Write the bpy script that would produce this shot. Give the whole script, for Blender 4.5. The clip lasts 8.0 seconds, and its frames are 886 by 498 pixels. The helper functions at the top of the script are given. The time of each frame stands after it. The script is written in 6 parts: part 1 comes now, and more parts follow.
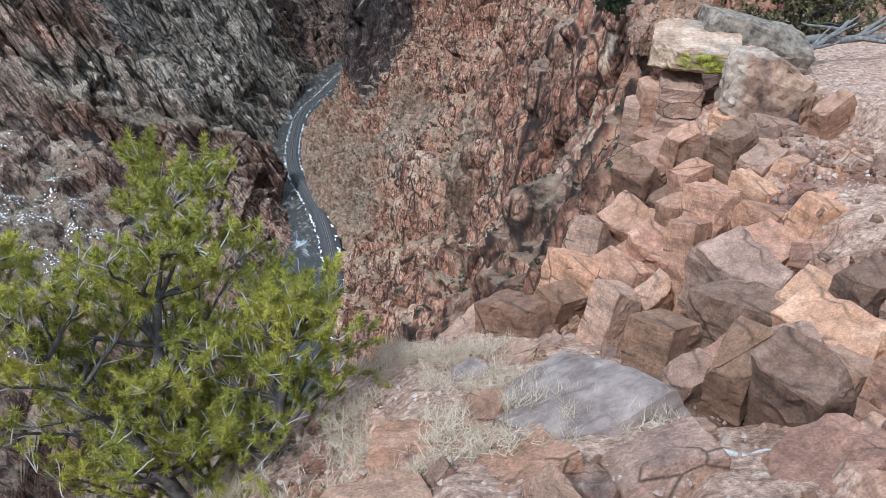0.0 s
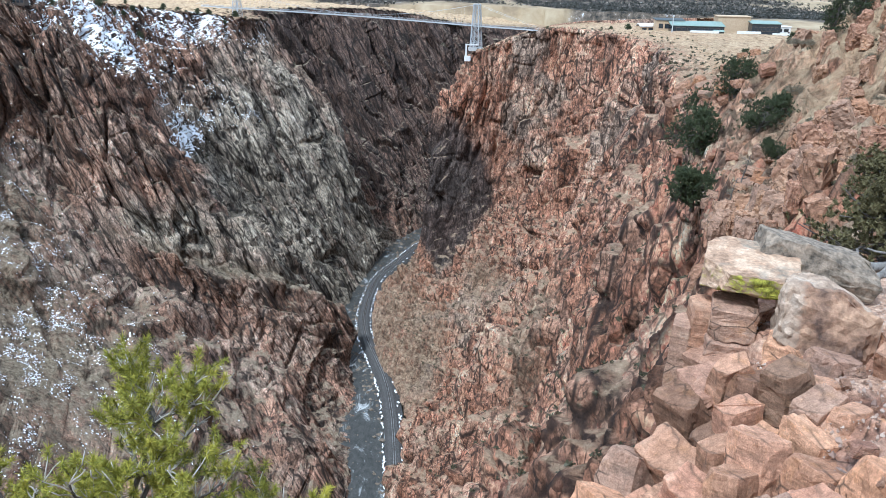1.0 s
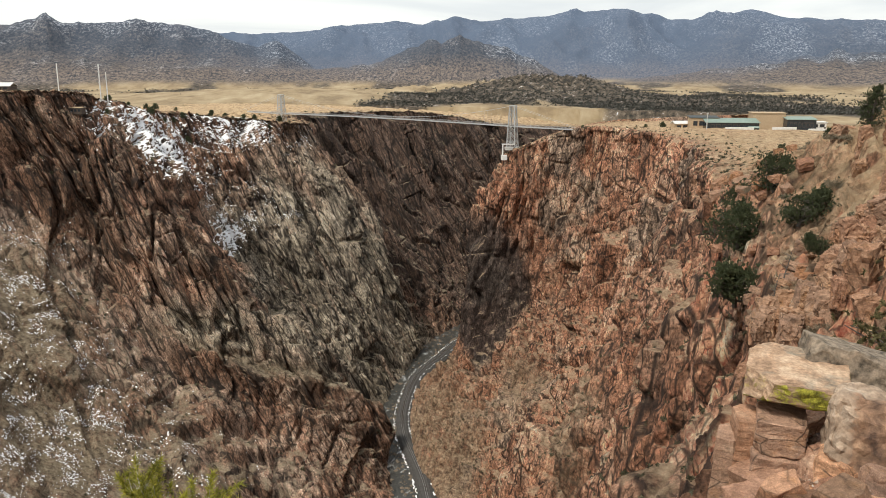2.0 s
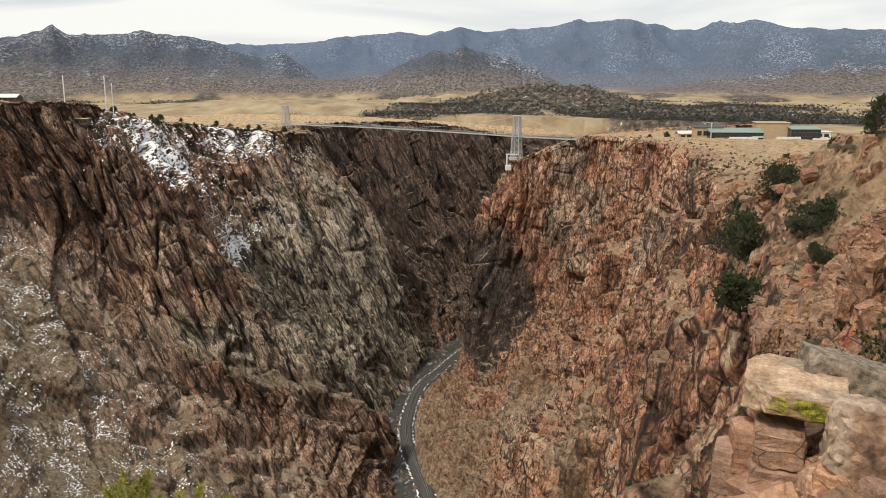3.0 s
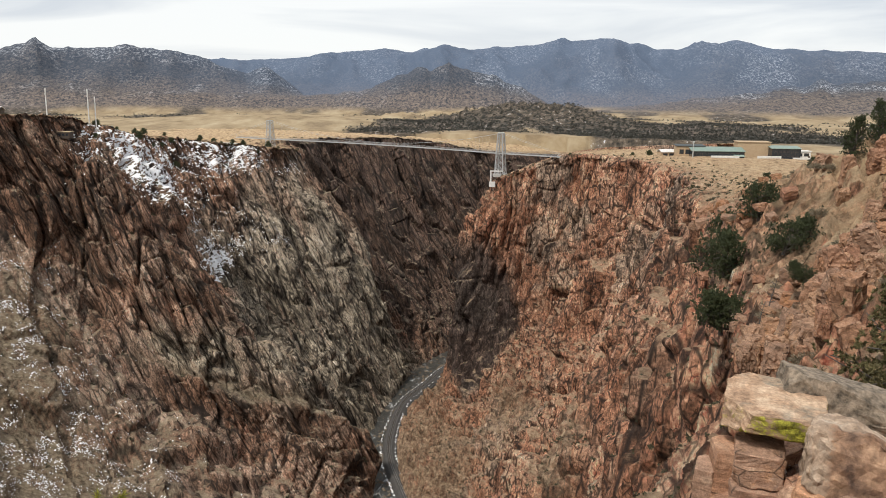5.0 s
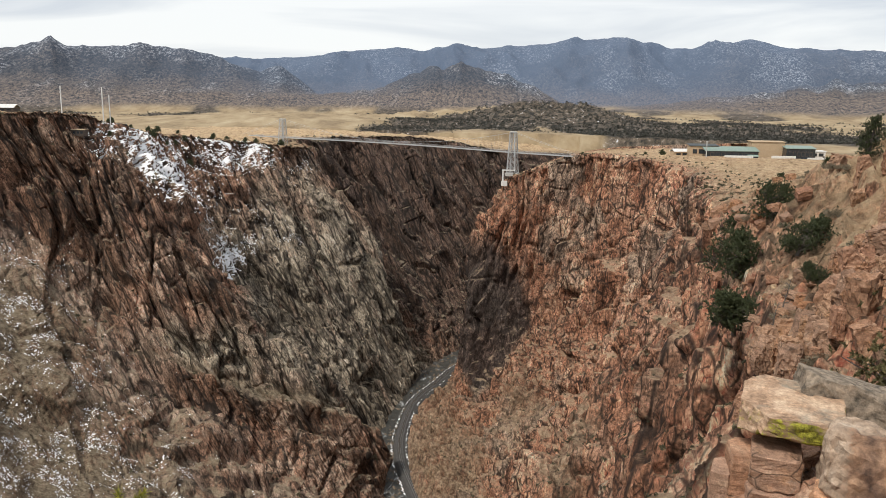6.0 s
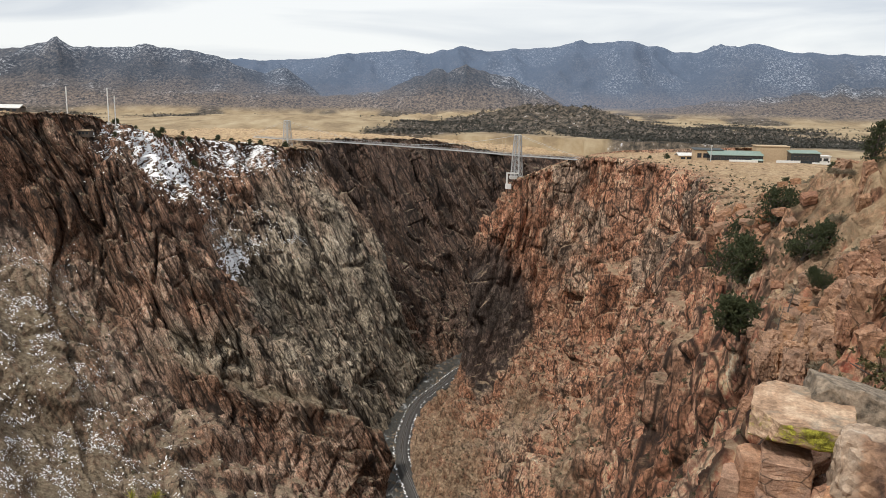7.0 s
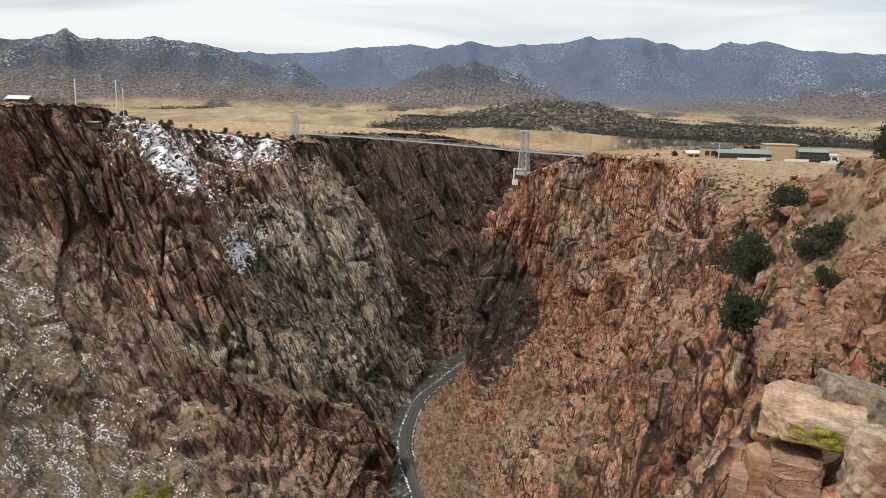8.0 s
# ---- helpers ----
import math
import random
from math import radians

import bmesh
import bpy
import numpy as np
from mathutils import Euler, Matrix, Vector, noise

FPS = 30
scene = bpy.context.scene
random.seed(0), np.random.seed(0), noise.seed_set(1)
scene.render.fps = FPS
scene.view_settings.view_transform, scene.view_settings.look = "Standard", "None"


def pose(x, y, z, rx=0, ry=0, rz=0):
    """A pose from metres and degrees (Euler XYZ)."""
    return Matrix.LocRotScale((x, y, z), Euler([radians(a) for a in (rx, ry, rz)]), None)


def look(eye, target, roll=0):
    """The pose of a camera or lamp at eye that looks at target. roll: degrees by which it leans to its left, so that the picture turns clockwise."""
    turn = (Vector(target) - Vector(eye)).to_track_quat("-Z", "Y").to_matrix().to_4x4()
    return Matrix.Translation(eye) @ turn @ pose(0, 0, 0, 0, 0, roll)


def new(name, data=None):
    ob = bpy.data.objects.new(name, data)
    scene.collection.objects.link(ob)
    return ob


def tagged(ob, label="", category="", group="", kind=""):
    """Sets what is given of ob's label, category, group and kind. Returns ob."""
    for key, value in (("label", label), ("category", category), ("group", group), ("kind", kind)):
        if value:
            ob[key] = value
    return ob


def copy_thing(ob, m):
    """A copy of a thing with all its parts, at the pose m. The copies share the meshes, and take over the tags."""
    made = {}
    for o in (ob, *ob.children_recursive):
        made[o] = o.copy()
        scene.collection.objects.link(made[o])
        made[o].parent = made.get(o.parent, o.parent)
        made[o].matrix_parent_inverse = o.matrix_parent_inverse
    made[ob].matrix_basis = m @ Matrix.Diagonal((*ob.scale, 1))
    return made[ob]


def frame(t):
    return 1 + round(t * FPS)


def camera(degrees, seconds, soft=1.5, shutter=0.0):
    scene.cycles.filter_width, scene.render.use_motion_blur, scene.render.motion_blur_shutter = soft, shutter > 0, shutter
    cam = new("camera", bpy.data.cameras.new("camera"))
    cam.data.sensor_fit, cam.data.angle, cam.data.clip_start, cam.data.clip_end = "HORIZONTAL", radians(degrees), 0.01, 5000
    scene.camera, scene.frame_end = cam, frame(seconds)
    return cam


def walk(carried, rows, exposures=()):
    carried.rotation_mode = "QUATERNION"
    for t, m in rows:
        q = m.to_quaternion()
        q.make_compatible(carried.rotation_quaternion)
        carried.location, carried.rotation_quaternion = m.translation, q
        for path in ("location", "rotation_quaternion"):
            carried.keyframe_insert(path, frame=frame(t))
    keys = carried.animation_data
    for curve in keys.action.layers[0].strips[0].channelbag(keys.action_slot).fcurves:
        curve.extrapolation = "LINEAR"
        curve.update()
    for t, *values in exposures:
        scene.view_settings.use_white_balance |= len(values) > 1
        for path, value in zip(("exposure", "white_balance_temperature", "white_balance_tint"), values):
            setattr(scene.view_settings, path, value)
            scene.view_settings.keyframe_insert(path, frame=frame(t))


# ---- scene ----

# ---------------------------------------------------------------- camera
cam = camera(57.7, 8.0, soft=0.4)
PATH = [(0.0, -0.710, -0.725, -0.299, -8.30, -31.55, 0.63), (0.5, -0.426, -0.390, -0.189, -4.82, -24.63, -1.08),
        (1.0, -0.220, -0.192, -0.098, -1.99, -19.46, -1.22), (1.5, -0.161, -0.061, -0.030, -0.15, -14.28, -0.43),
        (3.0, -0.010, 0.022, -0.010, 0.83, -11.90, -0.01), (3.5, 0.0, 0.0, 0.0, 0.0, -11.80, 0.0),
        (4.0, 0.016, 0.003, -0.001, -0.69, -11.50, -0.22), (4.5, 0.021, 0.012, 0.014, -0.80, -11.03, -0.23),
        (5.0, 0.010, 0.030, 0.010, -0.24, -10.75, -0.57), (6.5, -0.080, 0.030, 0.030, 0.80, -10.87, -0.70),
        (7.0, -0.120, 0.040, 0.030, 0.94, -10.66, -0.99), (7.5, -0.149, 0.070, 0.020, 1.18, -10.63, -1.30),
        (8.0, -0.167, 0.075, 0.015, 1.48, -11.01, -1.52)]
EXPOSURES = [(0.0, 0.30, 4900, 5), (0.5, 0.46, 4850, 3), (1.0, 0.54, 4950, 4), (1.6, 0.17, 6300, 6), (3.0, -0.10, 6700, 8), (4.5, -0.08, 6500, 9), (6.4, -0.10, 6400, 9), (8.0, -0.14, 6400, 9)]
walk(cam, [(t, pose(x, y, z, 90 + p, r, w)) for t, x, y, z, w, p, r in PATH], EXPOSURES)

# ---------------------------------------------------------------- light
SUN_ELEV, SUN_FROM = radians(52), radians(220)      # compass bearing of the veiled sun, clockwise from +y


def make_world():
    w = bpy.data.worlds.new("overcast_sky")
    scene.world = w
    w.use_nodes = True
    nt = w.node_tree
    nt.nodes.clear()
    out = nt.nodes.new("ShaderNodeOutputWorld")
    bg = nt.nodes.new("ShaderNodeBackground")
    sky = nt.nodes.new("ShaderNodeTexSky")
    sky.sky_type, sky.sun_disc = "NISHITA", False
    sky.sun_elevation, sky.sun_rotation = SUN_ELEV, SUN_FROM
    tc = nt.nodes.new("ShaderNodeTexCoord")
    mp = nt.nodes.new("ShaderNodeMapping")
    mp.inputs["Scale"].default_value = (1.2, 1.2, 9.0)
    nz = nt.nodes.new("ShaderNodeTexNoise")
    nz.inputs["Scale"].default_value, nz.inputs["Detail"].default_value = 1.6, 6
    nz.inputs["Distortion"].default_value = 0.6
    ramp = nt.nodes.new("ShaderNodeValToRGB")
    ramp.color_ramp.elements[0].position, ramp.color_ramp.elements[0].color = 0.36, (6.2, 6.6, 7.3, 1)
    ramp.color_ramp.elements[1].position, ramp.color_ramp.elements[1].color = 0.60, (10.0, 10.0, 9.9, 1)
    mix = nt.nodes.new("ShaderNodeMix")
    mix.data_type = "RGBA"
    mix.inputs[0].default_value = 0.88
    nt.links.new(tc.outputs["Generated"], mp.inputs["Vector"])
    nt.links.new(mp.outputs[0], nz.inputs["Vector"])
    nt.links.new(nz.outputs["Fac"], ramp.inputs[0])
    nt.links.new(sky.outputs[0], mix.inputs[6])
    nt.links.new(ramp.outputs[0], mix.inputs[7])
    nt.links.new(mix.outputs[2], bg.inputs[0])
    bg.inputs[1].default_value = 0.11
    nt.links.new(bg.outputs[0], out.inputs[0])


make_world()
sun = new("sun", bpy.data.lights.new("sun", "SUN"))
sun.data.energy, sun.data.angle, sun.data.color = 2.8, radians(6), (1.0, 0.93, 0.84)
sun.matrix_world = look((math.sin(SUN_FROM) * math.cos(SUN_ELEV) * 900, math.cos(SUN_FROM) * math.cos(SUN_ELEV) * 900,
                         math.sin(SUN_ELEV) * 900), (0, 0, 0))

# ---------------------------------------------------------------- noise
GRAD = np.array([(1, 1, 0), (-1, 1, 0), (1, -1, 0), (-1, -1, 0), (1, 0, 1), (-1, 0, 1), (1, 0, -1), (-1, 0, -1),
                 (0, 1, 1), (0, -1, 1), (0, 1, -1), (0, -1, -1)], dtype=np.float32)
GRAD = np.vstack([GRAD, GRAD[:4]])


def hash3(ix, iy, iz, seed=0):
    n = (ix.astype(np.uint32) * np.uint32(374761393) + iy.astype(np.uint32) * np.uint32(668265263)
         + iz.astype(np.uint32) * np.uint32(2246822519) + np.uint32(seed * 3266489917 & 0xFFFFFFFF))
    n = (n ^ (n >> np.uint32(13))) * np.uint32(1274126177)
    n = (n ^ (n >> np.uint32(15))) * np.uint32(2654435761)
    return n ^ (n >> np.uint32(16))


def perlin(p, seed=0):
    """Gradient noise, about -1 to 1, at the rows of p."""
    p = np.asarray(p, dtype=np.float32)
    c = np.floor(p)
    f = p - c
    c = c.astype(np.int32)
    w = f * f * f * (f * (f * 6 - 15) + 10)
    out = np.zeros(len(p), dtype=np.float32)
    for dx in (0, 1):
        wx = w[:, 0] if dx else 1 - w[:, 0]
        for dy in (0, 1):
            wy = w[:, 1] if dy else 1 - w[:, 1]
            for dz in (0, 1):
                wz = w[:, 2] if dz else 1 - w[:, 2]
                g = GRAD[hash3(c[:, 0] + dx, c[:, 1] + dy, c[:, 2] + dz, seed) & np.uint32(15)]
                out += wx * wy * wz * (g[:, 0] * (f[:, 0] - dx) + g[:, 1] * (f[:, 1] - dy) + g[:, 2] * (f[:, 2] - dz))
    return out


def fbm(p, octaves=4, seed=0, gain=0.5):
    out, a = np.zeros(len(p), dtype=np.float32), 1.0
    for i in range(octaves):
        out += a * perlin(np.asarray(p) * 2.03 ** i, seed + i)
        a *= gain
    return out


def ridged(p, octaves=4, seed=0, gain=0.5):
    """Sharp crests at 1, round hollows towards 0."""
    out, a, s = np.zeros(len(p), dtype=np.float32), 1.0, 0.0
    for i in range(octaves):
        out += a * (1 - np.abs(perlin(np.asarray(p) * 2.03 ** i, seed + i)) * 1.6)
        s += a
        a *= gain
    return out / s


def blocks(p, seed=0, groove=0.22, tilt=0.0):
    """Jointed blocks, about -1 to 1: a step of its own for each cell of a jittered lattice, parted by grooves.
    tilt: how far each block's face leans its own way."""
    p = np.asarray(p, dtype=np.float32)
    c = np.floor(p).astype(np.int32)
    best = np.full(len(p), 1e9, dtype=np.float32)
    second = best.copy()
    key = np.zeros(len(p), dtype=np.uint32)
    rel = [np.zeros(len(p), dtype=np.float32) for _ in range(2)]
    for dx in (-1, 0, 1):
        for dy in (-1, 0, 1):
            for dz in (-1, 0, 1):
                q = c + np.array((dx, dy, dz), dtype=np.int32)
                h = hash3(q[:, 0], q[:, 1], q[:, 2], seed)
                off = [p[:, k] - q[:, k] - 0.1 - ((h >> np.uint32(10 * k)) & np.uint32(1023)).astype(np.float32) / 1023.0 * 0.8 for k in range(3)]
                d = off[0] ** 2 + off[1] ** 2 + off[2] ** 2
                near = d < best
                second = np.where(near, best, np.minimum(second, d))
                best = np.where(near, d, best)
                key = np.where(near, h, key)
                for k in range(2):
                    rel[k] = np.where(near, off[k], rel[k])
    key = key * np.uint32(2654435761)
    val, gx, gy = [((key >> np.uint32(k)) & np.uint32(1023)).astype(np.float32) / 511.5 - 1 for k in (2, 12, 22)]
    edge = np.clip((np.sqrt(second) - np.sqrt(best)) / groove, 0, 1)
    edge = edge * edge * (3 - 2 * edge)
    return (val + tilt * 1.6 * (gx * rel[0] + gy * rel[1]) + 0.7) * edge - 0.7


def foliation_axes(dip, strike):
    """Across the foliation planes, along their strike and down their dip: three unit vectors."""
    w = np.array(dip, float) / np.linalg.norm(dip)
    f = np.cross(w, strike)
    f /= np.linalg.norm(f)
    return f, np.cross(w, f), w


def smooth(a, b, x):
    t = np.clip((np.asarray(x, dtype=float) - a) / (b - a), 0, 1)
    return t * t * (3 - 2 * t)


# ---------------------------------------------------------------- mesh helpers
def mesh_object(name, verts, faces, material, parent=None, label="", flat=True):
    """One mesh object from arrays of vertices and of quads or triangles."""
    me = bpy.data.meshes.new(name)
    verts = np.asarray(verts, dtype=np.float32).reshape(-1, 3)
    faces = np.asarray(faces, dtype=np.int32)
    n, k = faces.shape
    me.vertices.add(len(verts))
    me.vertices.foreach_set("co", verts.ravel())
    me.loops.add(n * k)
    me.loops.foreach_set("vertex_index", faces.ravel())
    me.polygons.add(n)
    me.polygons.foreach_set("loop_start", np.arange(0, n * k, k, dtype=np.int32))
    me.polygons.foreach_set("use_smooth", np.full(n, not flat))
    me.update(calc_edges=True)
    me.materials.append(material)
    ob = new(name, me)
    if parent:
        ob.parent = parent
    if label:
        ob["label"] = label
    return ob


def part(name, bm, material, parent=None, label="", smooth_faces=False):
    """Links a bmesh as one mesh object under a thing."""
    me = bpy.data.meshes.new(name)
    for f in bm.faces:
        f.smooth = smooth_faces
    bm.to_mesh(me)
    bm.free()
    me.materials.append(material)
    ob = new(name, me)
    if parent:
        ob.parent = parent
    if label:
        ob["label"] = label
    return ob


def grid_faces(nu, nv):
    i = np.arange(nu * nv).reshape(nu, nv)
    return np.stack([i[:-1, :-1], i[1:, :-1], i[1:, 1:], i[:-1, 1:]], -1).reshape(-1, 4)


def catmull(pts, counts):
    """Points along axis 0 of pts, counts[i] steps in segment i."""
    pts = np.asarray(pts, dtype=float)
    ext = np.concatenate([2 * pts[:1] - pts[1:2], pts, 2 * pts[-1:] - pts[-2:-1]])
    out = []
    for i, n in enumerate(counts):
        t = np.linspace(0, 1, n, endpoint=(i == len(counts) - 1))
        t = t.reshape((-1,) + (1,) * (pts.ndim - 1))
        a, b, c, d = ext[i], ext[i + 1], ext[i + 2], ext[i + 3]
        out.append(0.5 * (2 * b + (c - a) * t + (2 * a - 5 * b + 4 * c - d) * t ** 2 + (3 * b - a - 3 * c + d) * t ** 3))
    return np.concatenate(out)


def loft(stations, along, down):
    """A smooth sheet over stations, each a column of points from the back of the rim to the foot."""
    p = catmull(np.array(stations, dtype=float), along)
    return np.swapaxes(catmull(np.swapaxes(p, 0, 1), down), 0, 1)


def sheet_normals(p):
    n = np.cross(np.gradient(p, axis=0), np.gradient(p, axis=1))
    return n / (np.linalg.norm(n, axis=2, keepdims=True) + 1e-9)

# ---------------------------------------------------------------- materials
class Nodes:
    """Short hand for building a node material."""

    def __init__(self, name):
        self.mat = bpy.data.materials.new(name)
        self.mat.use_nodes = True
        self.nt = self.mat.node_tree
        self.bsdf = self.nt.nodes["Principled BSDF"]

    def add(self, kind, **props):
        n = self.nt.nodes.new(kind)
        for k, v in props.items():
            setattr(n, k, v)
        return n

    def put(self, socket, value):
        if hasattr(value, "links"):
            self.nt.links.new(value, socket)
        else:
            socket.default_value = value

    def position(self, scale=(1, 1, 1), turn=(0, 0, 0), local=False):
        if local:
            src = self.add("ShaderNodeTexCoord").outputs["Object"]
        else:
            src = self.add("ShaderNodeNewGeometry").outputs["Position"]
        m = self.add("ShaderNodeMapping")
        m.inputs["Scale"].default_value = scale
        m.inputs["Rotation"].default_value = [radians(a) for a in turn]
        self.nt.links.new(src, m.inputs["Vector"])
        return m.outputs[0]

    def noise(self, vec, scale=1.0, detail=5.0, rough=0.55, distort=0.0):
        n = self.add("ShaderNodeTexNoise")
        self.put(n.inputs["Vector"], vec)
        n.inputs["Scale"].default_value, n.inputs["Detail"].default_value = scale, detail
        n.inputs["Roughness"].default_value, n.inputs["Distortion"].default_value = rough, distort
        return n.outputs["Fac"]

    def cells(self, vec, scale=1.0, feature="F1", output="Distance"):
        n = self.add("ShaderNodeTexVoronoi", feature=feature)
        self.put(n.inputs["Vector"], vec)
        n.inputs["Scale"].default_value = scale
        return n.outputs[output]

    def ramp(self, fac, stops):
        r = self.add("ShaderNodeValToRGB")
        e = r.color_ramp.elements
        while len(e) < len(stops):
            e.new(0.5)
        for el, (pos, col) in zip(e, stops):
            el.position = pos
            el.color = (*col, 1) if isinstance(col, tuple) else (col, col, col, 1)
        self.put(r.inputs[0], fac)
        return r.outputs[0]

    def mix(self, fac, a, b, blend="MIX"):
        m = self.add("ShaderNodeMix", data_type="RGBA", blend_type=blend)
        for sock, v in ((m.inputs[0], fac), (m.inputs[6], a), (m.inputs[7], b)):
            self.put(sock, (*v, 1) if isinstance(v, tuple) and len(v) == 3 else v)
        return m.outputs[2]

    def math(self, op, a, b=0.0, c=0.0):
        m = self.add("ShaderNodeMath", operation=op)
        for sock, v in zip(m.inputs, (a, b, c)):
            self.put(sock, v)
        return m.outputs[0]

    def facing_up(self, lo, hi):
        """0 on steep faces, 1 on level ones."""
        g = self.add("ShaderNodeNewGeometry")
        s = self.add("ShaderNodeSeparateXYZ")
        self.nt.links.new(g.outputs["Normal"], s.inputs[0])
        m = self.add("ShaderNodeMapRange", interpolation_type="SMOOTHSTEP")
        self.put(m.inputs["Value"], s.outputs["Z"])
        m.inputs["From Min"].default_value, m.inputs["From Max"].default_value = lo, hi
        return m.outputs["Result"]

    def xyz(self):
        g = self.add("ShaderNodeNewGeometry")
        s = self.add("ShaderNodeSeparateXYZ")
        self.nt.links.new(g.outputs["Position"], s.inputs[0])
        return s.outputs

    def attribute(self, name):
        return self.add("ShaderNodeAttribute", attribute_name=name).outputs["Fac"]

    def bump(self, height, distance, strength=1.0):
        b = self.add("ShaderNodeBump")
        b.inputs["Distance"].default_value, b.inputs["Strength"].default_value = distance, strength
        self.put(b.inputs["Height"], height)
        prev = self.bsdf.inputs["Normal"]
        if prev.links:
            self.nt.links.new(prev.links[0].from_socket, b.inputs["Normal"])
        self.nt.links.new(b.outputs[0], self.bsdf.inputs["Normal"])

    def done(self, colour, rough=0.9, metal=0.0, spec=0.25):
        for sock, v in ((self.bsdf.inputs["Base Color"], colour), (self.bsdf.inputs["Roughness"], rough),
                        (self.bsdf.inputs["Metallic"], metal), (self.bsdf.inputs["Specular IOR Level"], spec)):
            self.put(sock, (*v, 1) if isinstance(v, tuple) and len(v) == 3 else v)
        return self.mat


def cliff_material(name, axis, warm, grey, dark, pale, soil, sizes, draw):
    """Jointed granite and gneiss: tone in broad bands along the foliation, veins, varnish, open joints, soil and dry grass on ledges.
    axis: the foliation's dip and strike. sizes: the joint blocks' widths. draw: how far they are drawn out along the dip."""
    m = Nodes(name)
    at = m.add("ShaderNodeNewGeometry").outputs["Position"]
    frame3 = foliation_axes(*axis)

    def along(size, long):
        """Coordinates in units of size across the foliation and long times size down it."""
        c = m.add("ShaderNodeCombineXYZ")
        for k, (v, s) in enumerate(zip(frame3, (size, 2.2 * size, size * long))):
            d = m.add("ShaderNodeVectorMath", operation="DOT_PRODUCT")
            m.nt.links.new(at, d.inputs[0])
            d.inputs[1].default_value = [float(a) / s for a in v]
            m.nt.links.new(d.outputs["Value"], c.inputs[k])
        return c.outputs[0]

    def bent(vec, amount):
        """The same coordinates, wavering, so that no joint runs straight."""
        n = m.add("ShaderNodeTexNoise")
        n.inputs["Scale"].default_value, n.inputs["Detail"].default_value = 0.7, 3
        m.nt.links.new(vec, n.inputs["Vector"])
        a = m.add("ShaderNodeVectorMath", operation="MULTIPLY_ADD")
        m.nt.links.new(n.outputs["Color"], a.inputs[0])
        a.inputs[1].default_value = (amount, amount, amount)
        m.nt.links.new(vec, a.inputs[2])
        return a.outputs[0]

    tone = m.noise(along(34, 2.6), 1.0, 7, 0.66, 0.4)
    med = m.noise(along(4.5, 1.2 * draw), 1.0, 7, 0.68, 0.3)
    thin = m.noise(along(1.5, 1.5 * draw), 1.0, 5, 0.7, 0.2)
    fine = m.noise(m.position(), 0.8, 7, 0.75)
    col = m.ramp(tone, [(0.34, warm[0]), (0.50, warm[1]), (0.66, warm[2])])
    cool = m.ramp(tone, [(0.34, grey[0]), (0.62, grey[1])])
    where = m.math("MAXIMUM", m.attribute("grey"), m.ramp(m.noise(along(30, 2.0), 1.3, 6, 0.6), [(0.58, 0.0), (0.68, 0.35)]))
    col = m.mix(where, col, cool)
    vein = m.ramp(m.noise(along(11, 9.0), 1.0, 6, 0.62, 0.5), [(0.58, 0.0), (0.62, 1.0)])
    col = m.mix(m.math("MULTIPLY", vein, 0.6), col, m.mix(fine, warm[2], pale))
    col = m.mix(m.math("MULTIPLY", m.attribute("pink"), m.ramp(med, [(0.38, 0.2), (0.52, 0.9)])), col, m.mix(fine, warm[2], pale))
    varnish = m.ramp(m.noise(along(9, 8.0), 1.0, 7, 0.66, 0.3), [(0.54, 0.0), (0.66, 1.0)])
    col = m.mix(m.math("MULTIPLY", varnish, 0.5), col, dark)
    # Near wall: dark basalt. Far wall's end: dark rock and painted shade.
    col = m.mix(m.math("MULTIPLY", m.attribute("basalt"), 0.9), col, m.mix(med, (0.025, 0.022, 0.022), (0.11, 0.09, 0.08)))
    col = m.mix(0.75, col, m.ramp(med, [(0.33, 0.16), (0.5, 0.5), (0.67, 0.84)]), "OVERLAY")
    col = m.mix(0.18, col, m.ramp(thin, [(0.36, 0.14), (0.5, 0.5), (0.64, 0.86)]), "OVERLAY")
    col = m.mix(0.75, col, m.ramp(fine, [(0.38, 0.10), (0.5, 0.47), (0.62, 0.90)]), "OVERLAY")
    open_joint = 0.0
    for size, share in zip(sizes, (0.95, 0.9, 0.75)):
        q = bent(along(size, draw), 0.7)
        cell = m.add("ShaderNodeTexVoronoi", distance="CHEBYCHEV")
        m.nt.links.new(q, cell.inputs["Vector"])
        cell.inputs["Scale"].default_value = 1.0
        own = m.add("ShaderNodeSeparateColor")
        m.nt.links.new(cell.outputs["Color"], own.inputs[0])
        col = m.mix(0.35, col, m.ramp(own.outputs[0], [(0.0, 0.25), (0.5, 0.5), (1.0, 0.75)]), "OVERLAY")
        seam = m.add("ShaderNodeTexVoronoi", feature="DISTANCE_TO_EDGE")
        m.nt.links.new(q, seam.inputs["Vector"])
        seam.inputs["Scale"].default_value = 1.0
        parted = m.math("MULTIPLY", m.ramp(seam.outputs["Distance"], [(0.0, 1.0), (0.035, 0.9), (0.10, 0.0)]), m.ramp(own.outputs[1], [(0.15, 0.1), (0.6, 1.0)]))
        open_joint = m.math("MAXIMUM", open_joint, m.math("MULTIPLY", parted, share))
        m.bump(m.math("SUBTRACT", m.math("MULTIPLY", own.outputs[2], 0.5), cell.outputs["Distance"]), size * 0.5, 0.7)
    ledge = m.math("MULTIPLY", m.facing_up(0.66, 0.90), m.ramp(m.noise(m.position(), 0.13, 6, 0.65), [(0.44, 0.0), (0.56, 0.85)]))
    col = m.mix(m.math("MULTIPLY", open_joint, m.math("SUBTRACT", 1.0, ledge)), col, dark)
